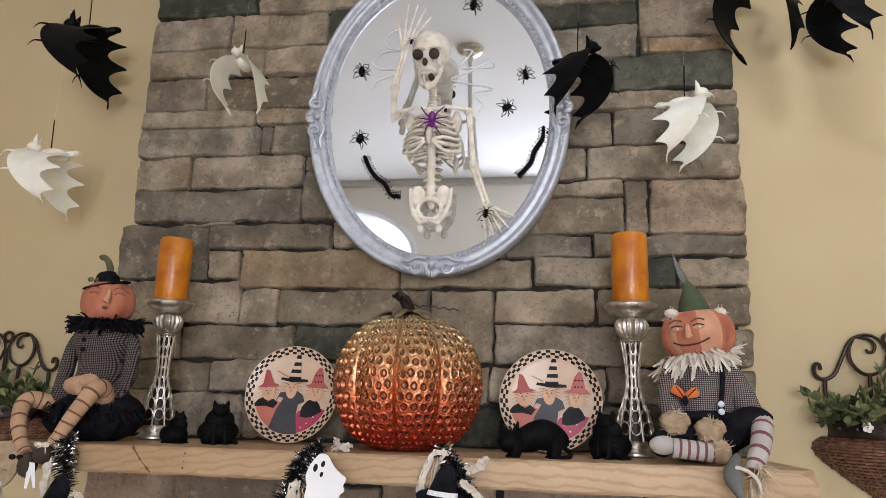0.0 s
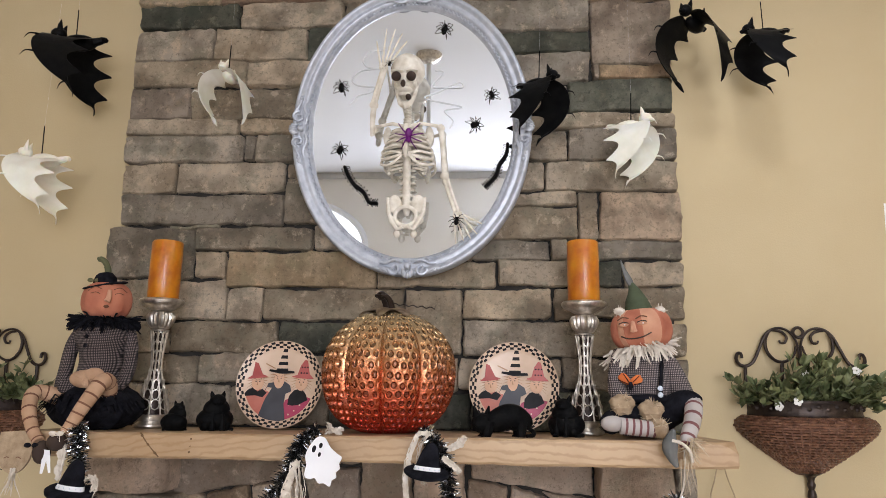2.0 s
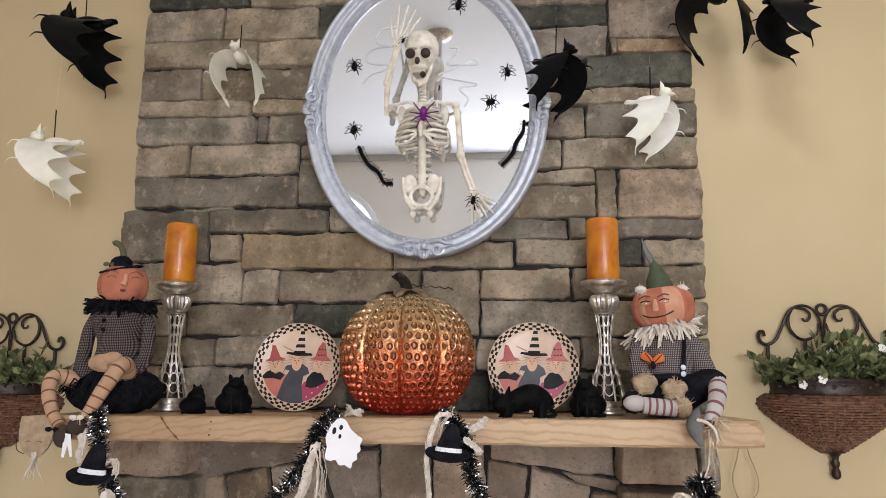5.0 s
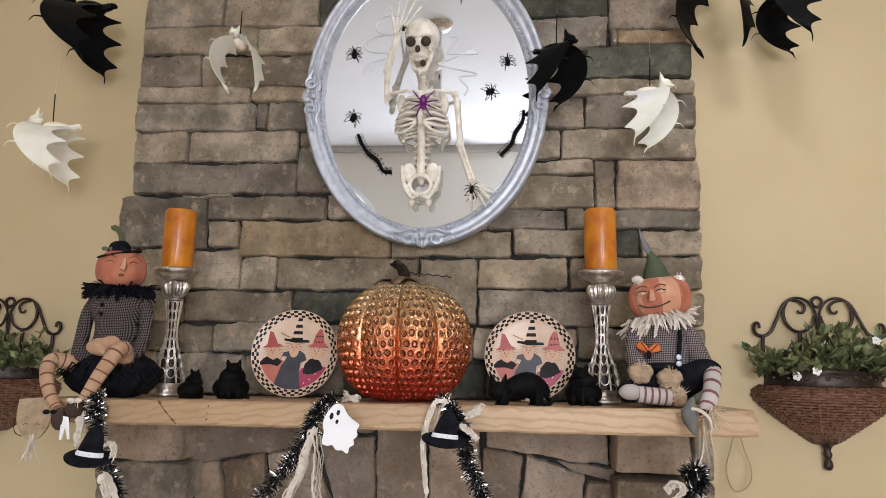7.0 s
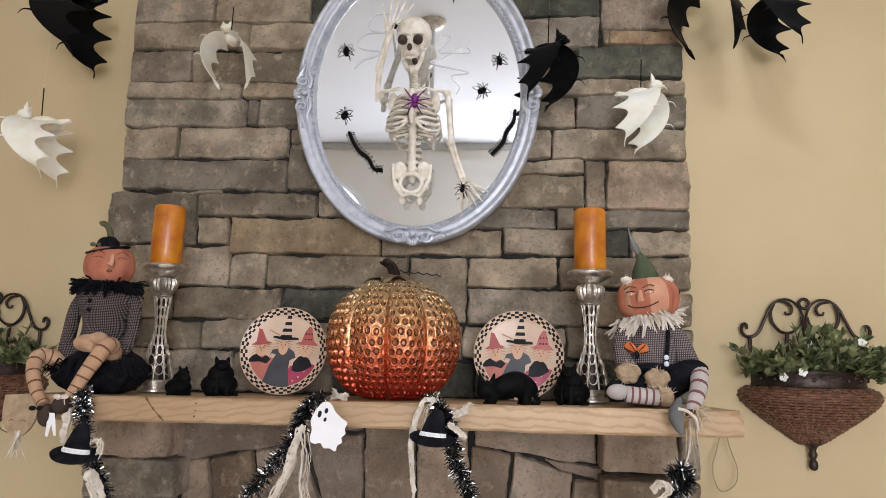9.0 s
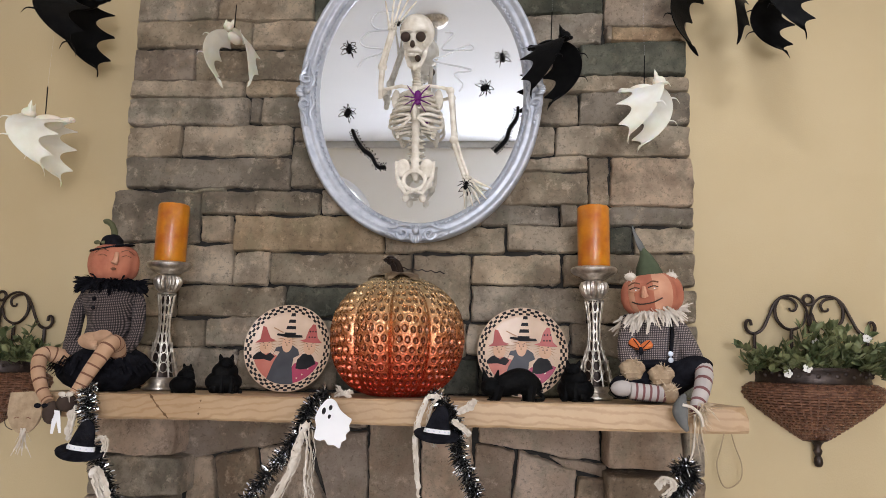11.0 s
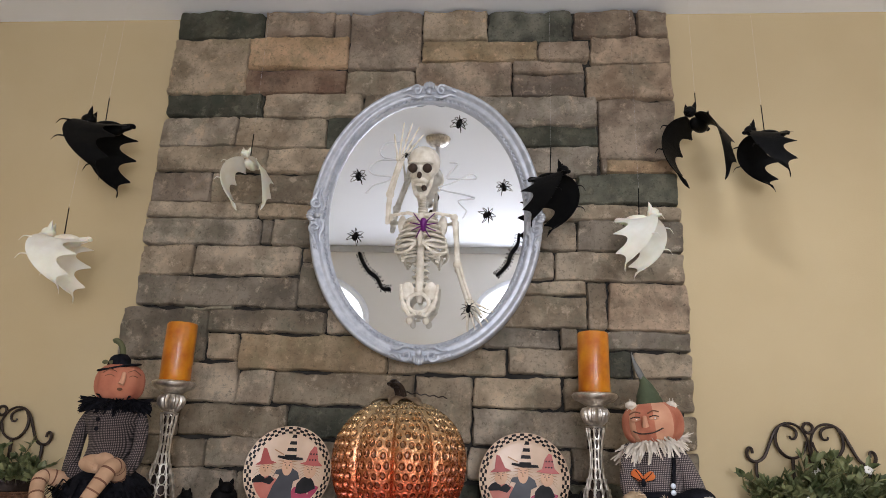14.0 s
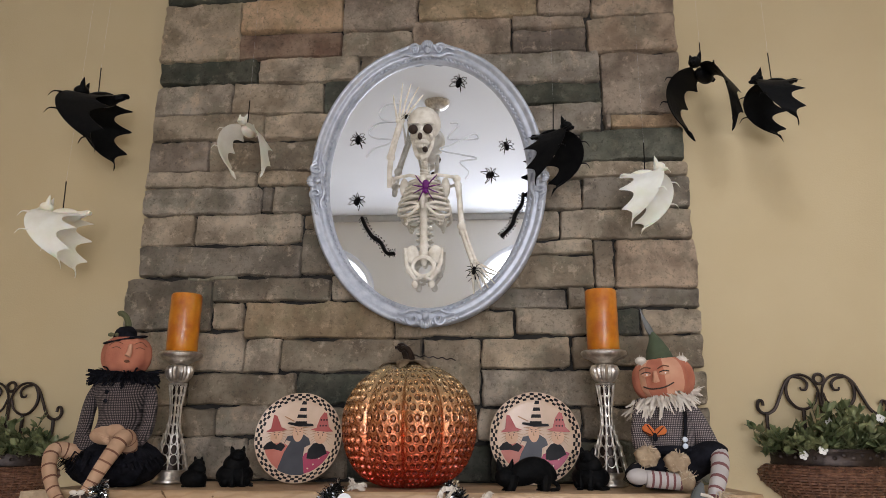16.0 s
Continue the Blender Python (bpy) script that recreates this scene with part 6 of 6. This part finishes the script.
# ---- small things on the wall and shelf ----
pp = Build()
pp.slab([(1.068, 1.56), (1.40, 1.56), (1.40, 1.888), (1.078, 1.888)], 0.002, y=WALL_Y)
tagged(pp.ob("paper_sheet", WHITEPP, smooth=False), "plain white paper sheet pinned on the cream wall", "paper")
lp = Build()
lp.tube(curve([(0.623, 0.02, 1.262), (0.606, 0.018, 1.20), (0.594, 0.018, 1.155), (0.604, 0.02, 1.112), (0.622, 0.02, 1.102), (0.648, 0.02, 1.122), (0.652, 0.02, 1.158), (0.636, 0.018, 1.205), (0.624, 0.02, 1.262)], 8), 0.0016, 6)
lp.tube([(0.53, -0.02, 1.258), (0.58, 0.01, 1.262), (0.623, 0.02, 1.262)], 0.0014, 6)
tagged(lp.ob("twine_loop", TWINE), "loop of brown twine hanging under the mantel end", "twine")
tg = Build()
tg.tube(curve([(0.455, -0.06, shelf_z(0.46) + 0.003), (0.49, -0.05, shelf_z(0.49) + 0.006), (0.52, -0.06, shelf_z(0.52) + 0.004), (0.535, -0.07, shelf_z(0.53) + 0.004)]), [0.003 - 0.00008 * i for i in range(25)], 6)
tagged(tg.ob("dry_twig", STEMGR), "short dry twig lying on the mantel end", "twig")


def ceiling_fixture():
    root = thing("ceiling_rod_fixture", pose(-0.235, -1.44, CEIL_Z), "brushed metal ceiling canopy with a long down rod", "ceiling fixture")
    b = Build()
    b.lathe([(0.060, 0.0), (0.062, -0.006), (0.056, -0.022), (0.040, -0.038), (0.018, -0.046), (0.004, -0.047)], seg=32)
    b.ob("canopy", SILVER, root)
    r = Build()
    r.tube([(0, 0, -0.04), (0, 0, -0.50)], 0.010, 12)
    r.ob("down_rod", CEILING, root, "white painted rod")
    h = Build()
    h.lathe([(0.010, -0.50), (0.030, -0.505), (0.034, -0.53), (0.030, -0.56), (0.010, -0.565)], seg=24)
    h.ob("hub", CEILING, root)


ceiling_fixture()
for bx in (-1.05, 0.62):
    q = Build()
    q.lathe([(0.075, 0.0), (0.076, -0.004), (0.066, -0.006), (0.062, -0.001)], seg=32, m=Matrix.Translation((bx, -0.69, CEIL_Z)))
    tagged(q.ob("recessed_light", CEILING), "round white recessed ceiling light trim", "ceiling light", "recessed lights")


# ---- the stone chimney ----
core = Build()
core.box((-0.199, 0.033, 2.02), (1.46, 0.020, 1.49), 0)
core.box((-0.199, 0.033, 0.64), (1.46, 0.020, 1.27), 0)
chimney = tagged(core.ob("chimney_breast", MORTAR, smooth=False), "chimney breast of dry-stacked grey and tan stones", "chimney", kind="structure")
rs = random.Random(11)


def steps(w):
    """Cell lines across a stone: close together at its edges."""
    e = [0.0, 0.002, 0.0045, 0.008, 0.016]
    e = [q for q in e if q < w * 0.42]
    inner = max(1, int((w - 2 * e[-1]) / 0.013))
    mid = [e[-1] + (w - 2 * e[-1]) * i / inner for i in range(1, inner)]
    return e + mid + [w - q for q in reversed(e)]


def stone(x0, x1, z0, z1, kind="g", front=0.0, lean=(0, 0, 0, 0), deep=0.045, at=(0.0, 0.0), chamfer=1.0):
    """One hewn stone; lean shifts its corners in z (left foot, right foot, left head, right head)."""
    gap = 0.0007
    x0, x1, z0, z1 = x0 + gap, x1 - gap, z0 + gap, z1 - gap
    xs, zs = steps(x1 - x0), steps(z1 - z0)
    w, h = x1 - x0, z1 - z0
    seed = rs.uniform(0, 99)
    proud = front + rs.uniform(-0.007, 0.004)
    tiltx, tiltz = rs.uniform(-0.01, 0.01), rs.uniform(-0.03, 0.03)
    rc = min(0.009, h * 0.22, w * 0.22)
    verts, faces = [], []
    nx, nz = len(xs), len(zs)
    for a in xs:
        for c in zs:
            u, v = a / w, c / h
            dx, dz = min(a, w - a), min(c, h - c)
            # rounded corners in the face
            px, pz = a, c
            if dx < rc and dz < rc:
                kx, kz = rc - dx, rc - dz
                q = math.hypot(kx, kz)
                mxq = max(kx, kz)
                if q > 1e-9:
                    sc = 1 - (1 - mxq / q) * 0.75
                    px = a + (kx * (1 - sc)) * (1 if a < w / 2 else -1)
                    pz = c + (kz * (1 - sc)) * (1 if c < h / 2 else -1)
            d = min(dx, dz)
            edge = max(0.0, 1 - d / 0.0032)
            wob = 0.0055 * max(0.0, 1 - d / 0.02)
            px += wob * (noise.noise((seed, pz * 18, px * 6)) + 0.8 * noise.noise((seed, pz * 75, px * 40)))
            pz += wob * 1.3 * (noise.noise((px * 12, seed, pz * 6)) + 0.7 * noise.noise((px * 70, seed, pz * 40)))
            zz = z0 + pz + (lean[0] * (1 - u) + lean[1] * u) * (1 - v) + (lean[2] * (1 - u) + lean[3] * u) * v
            y = -proud + 0.012 * chamfer * edge ** 1.5
            y += 0.0095 * noise.noise((px * 13, pz * 13, seed)) + 0.0048 * noise.noise((px * 48, pz * 48, seed)) + 0.006 * abs(noise.noise((px * 24, pz * 30, seed + 7))) + tiltx * (u - 0.5) * w + tiltz * (v - 0.5) * h
            verts.append((x0 + px + at[0], y + at[1], zz))
    for i in range(nx - 1):
        for j in range(nz - 1):
            faces.append((i * nz + j, (i + 1) * nz + j, (i + 1) * nz + j + 1, i * nz + j + 1))
    rim = [i * nz for i in range(nx)] + [(nx - 1) * nz + j for j in range(1, nz)] + [i * nz + nz - 1 for i in range(nx - 2, -1, -1)] + [j for j in range(nz - 2, 0, -1)]
    o = len(verts)
    verts += [(verts[i][0], deep + at[1] * 0.0, verts[i][2]) for i in rim]
    n = len(rim)
    faces += [(rim[(i + 1) % n], rim[i], o + i, o + (i + 1) % n) for i in range(n)]
    b = Build()
    b.add(verts, faces)
    return b.ob("stone", STONE[kind], chimney, angle=33)


def course(*rows):
    for r in rows:
        stone(*r)


# from the ceiling down to the shelf
course((-0.953, -0.680, 2.674, 2.773, "d"), (-0.678, -0.456, 2.676, 2.768, "b"), (-0.456, -0.406, 2.672, 2.762, "b"), (-0.404, -0.182, 2.561, 2.760, "b"),
       (-0.180, 0.019, 2.660, 2.764, "t"), (0.020, 0.273, 2.657, 2.764, "d"), (0.275, 0.461, 2.672, 2.766, "b"), (0.464, 0.553, 2.670, 2.760, "b"))
course((-0.958, -0.714, 2.480, 2.674, "t"), (-0.714, -0.405, 2.567, 2.675, "o"), (-0.716, -0.406, 2.481, 2.564, "r"), (-0.180, 0.170, 2.589, 2.660, "t"),
       (0.171, 0.321, 2.587, 2.655, "b"), (0.323, 0.557, 2.577, 2.669, "b"), (0.092, 0.303, 2.545, 2.586, "b"))
course((-0.405, -0.196, 2.475, 2.560, "g"), (-0.195, 0.092, 2.470, 2.588, "b"), (0.094, 0.305, 2.470, 2.544, "b"), (0.307, 0.556, 2.462, 2.576, "b"))
course((-0.953, -0.655, 2.404, 2.479, "d"), (-0.647, -0.347, 2.399, 2.479, "g"), (-0.346, -0.008, 2.399, 2.473, "g"), (-0.007, 0.338, 2.371, 2.468, "g"), (0.341, 0.556, 2.272, 2.460, "b"))
course((-0.954, -0.721, 2.305, 2.403, "g"), (-0.720, -0.449, 2.302, 2.400, "g"), (-0.447, -0.20, 2.296, 2.398, "d"), (-0.19, 0.072, 2.303, 2.369, "s"), (0.074, 0.338, 2.306, 2.369, "d"))
course((-0.954, -0.620, 2.228, 2.305, "g"), (-0.618, -0.32, 2.222, 2.301, "g"), (-0.31, 0.07, 2.225, 2.301, "g"), (0.072, 0.337, 2.222, 2.305, "g"), (0.339, 0.358, 2.224, 2.270, "b"), (0.359, 0.555, 2.229, 2.271, "o"))
course((-0.955, -0.777, 2.131, 2.226, "b"), (-0.775, -0.40, 2.126, 2.223, "g"), (-0.39, 0.0, 2.13, 2.222, "g"), (0.05, 0.272, 2.132, 2.221, "g"), (0.275, 0.553, 2.133, 2.225, "d"))
course((-0.953, -0.629, 2.081, 2.131, "g"), (-0.627, -0.38, 2.080, 2.126, "g"), (-0.37, 0.07, 2.082, 2.13, "g"), (0.076, 0.554, 2.086, 2.132, "g"))
course((-0.952, -0.613, 2.003, 2.081, "s"), (-0.612, -0.579, 2.006, 2.080, "s"), (-0.577, -0.38, 2.001, 2.080, "s"), (-0.37, 0.10, 2.004, 2.08, "g"), (0.10, 0.272, 1.999, 2.085, "s"), (0.274, 0.556, 1.998, 2.086, "s"))
course((-0.949, -0.796, 1.911, 2.002, "g"), (-0.795, -0.489, 1.916, 2.003, "g"), (-0.488, -0.37, 1.957, 2.000, "s"), (-0.36, 0.09, 1.916, 2.0, "g"), (0.10, 0.209, 1.914, 1.997, "g"), (0.211, 0.555, 1.915, 1.998, "g"))
course((-0.946, -0.487, 1.823, 1.912, "s"), (-0.488, -0.35, 1.827, 1.955, "s"), (-0.34, 0.05, 1.827, 1.912, "g"), (0.06, 0.293, 1.874, 1.913, "g"), (0.06, 0.296, 1.785, 1.872, "g"), (0.298, 0.350, 1.783, 1.912, "s"), (0.351, 0.558, 1.784, 1.914, "b"))
stone(-0.801, -0.667, 1.812, 1.826, "m", front=0.006)
course((-0.974, -0.729, 1.677, 1.818, "s"), (-0.728, -0.402, 1.755, 1.821, "s"), (-0.401, -0.21, 1.757, 1.825, "s"), (-0.205, 0.02, 1.726, 1.822, "g"), (0.021, 0.221, 1.729, 1.784, "s"), (0.222, 0.269, 1.731, 1.786, "g"), (0.271, 0.557, 1.731, 1.783, "g"))
course((-0.725, -0.636, 1.678, 1.752, "g"), (-0.632, -0.229, 1.656, 1.753, "t"), (-0.228, 0.085, 1.656, 1.724, "g"), (0.088, 0.271, 1.660, 1.728, "g"), (0.273, 0.404, 1.661, 1.729, "d"), (0.407, 0.557, 1.664, 1.730, "g"))
course((-0.955, -0.624, 1.568, 1.675, "g"), (-0.621, -0.529, 1.565, 1.655, "g"), (-0.526, -0.154, 1.569, 1.653, "g"), (-0.152, -0.003, 1.482, 1.653, "g"), (-0.001, 0.226, 1.576, 1.655, "g"), (0.228, 0.556, 1.579, 1.661, "g"))
course((-0.955, -0.775, 1.479, 1.566, "g"), (-0.773, -0.482, 1.482, 1.566, "g"), (-0.480, -0.155, 1.486, 1.566, "d"), (-0.001, 0.287, 1.482, 1.574, "g"), (0.289, 0.556, 1.487, 1.577, "g"))
course((-0.953, -0.688, 1.404, 1.478, "g"), (-0.686, -0.350, 1.405, 1.481, "g"), (-0.349, -0.012, 1.393, 1.481, "g"), (-0.010, 0.244, 1.399, 1.480, "g"), (0.246, 0.556, 1.404, 1.484, "g"))
course((-0.953, -0.60, 1.300, 1.403, "s"), (-0.598, -0.34, 1.300, 1.404, "s"), (-0.339, 0.02, 1.300, 1.391, "d"), (0.022, 0.32, 1.302, 1.398, "d"), (0.322, 0.556, 1.302, 1.403, "d"))


# below the shelf: two piers with the arch between them
def wedge(xl0, xr0, xl1, xr1, z0, z1, kind, lean=(0, 0, 0, 0)):
    """An arch stone: its foot from xl0 to xr0 and its head from xl1 to xr1."""
    o = stone(min(xl0, xl1), max(xr0, xr1), z0, z1, kind, lean=lean)
    lo, hi = min(xl0, xl1), max(xr0, xr1)
    for v in o.data.vertices:
        u = (v.co.x - lo) / (hi - lo)
        t = (v.co.z - z0) / (z1 - z0)
        v.co.x = (xl0 + (xr0 - xl0) * u) * (1 - t) + (xl1 + (xr1 - xl1) * u) * t
    return o


wedge(-0.725, -0.44, -0.725, -0.42, 1.16, 1.258, "p", (-0.04, 0.016, 0, 0))
wedge(-0.70, -0.61, -0.715, -0.645, 0.96, 1.128, "b", (0, 0, -0.006, 0.007))
wedge(-0.61, -0.49, -0.641, -0.532, 0.96, 1.147, "b", (0, 0, -0.011, 0.010))
wedge(-0.49, -0.32, -0.529, -0.41, 0.96, 1.169, "b", (0, 0, -0.010, 0.009))
wedge(-0.32, -0.243, -0.405, -0.253, 0.96, 1.206, "p")
wedge(-0.241, -0.117, -0.251, -0.120, 0.96, 1.256, "p")
wedge(-0.115, 0.010, -0.118, 0.009, 0.96, 1.256, "p")
wedge(0.012, 0.092, 0.014, 0.115, 0.96, 1.180, "p", (0, 0, 0.005, -0.006))
wedge(0.095, 0.248, 0.119, 0.262, 0.96, 1.152, "p", (0, 0, 0.020, -0.018))
wedge(0.252, 0.335, 0.265, 0.335, 0.96, 1.115, "b")
wedge(0.024, 0.318, 0.024, 0.316, 1.152, 1.258, "p", (0.034, 0, 0, 0))
wedge(0.264, 0.332, 0.20, 0.330, 1.118, 1.156, "p", (0.018, -0.006, 0.006, -0.004))
wedge(-0.42, -0.253, -0.42, -0.253, 1.209, 1.256, "p")
course((-0.925, -0.708, 1.142, 1.256, "p", 0.085), (-0.925, -0.690, 1.045, 1.139, "s", 0.080), (-0.925, -0.720, 0.94, 1.042, "b", 0.08))
course((0.322, 0.492, 1.150, 1.258, "p", 0.085), (0.494, 0.540, 1.138, 1.258, "s", 0.078), (0.322, 0.540, 1.045, 1.136, "b", 0.082), (0.322, 0.540, 0.94, 1.042, "s", 0.08))
course((-0.955, -0.20, 0.47, 0.938, "s", 0.06), (-0.20, 0.556, 0.47, 0.938, "s", 0.06), (-0.955, -0.20, 0.002, 0.468, "s", 0.06), (-0.20, 0.556, 0.002, 0.468, "s", 0.06))
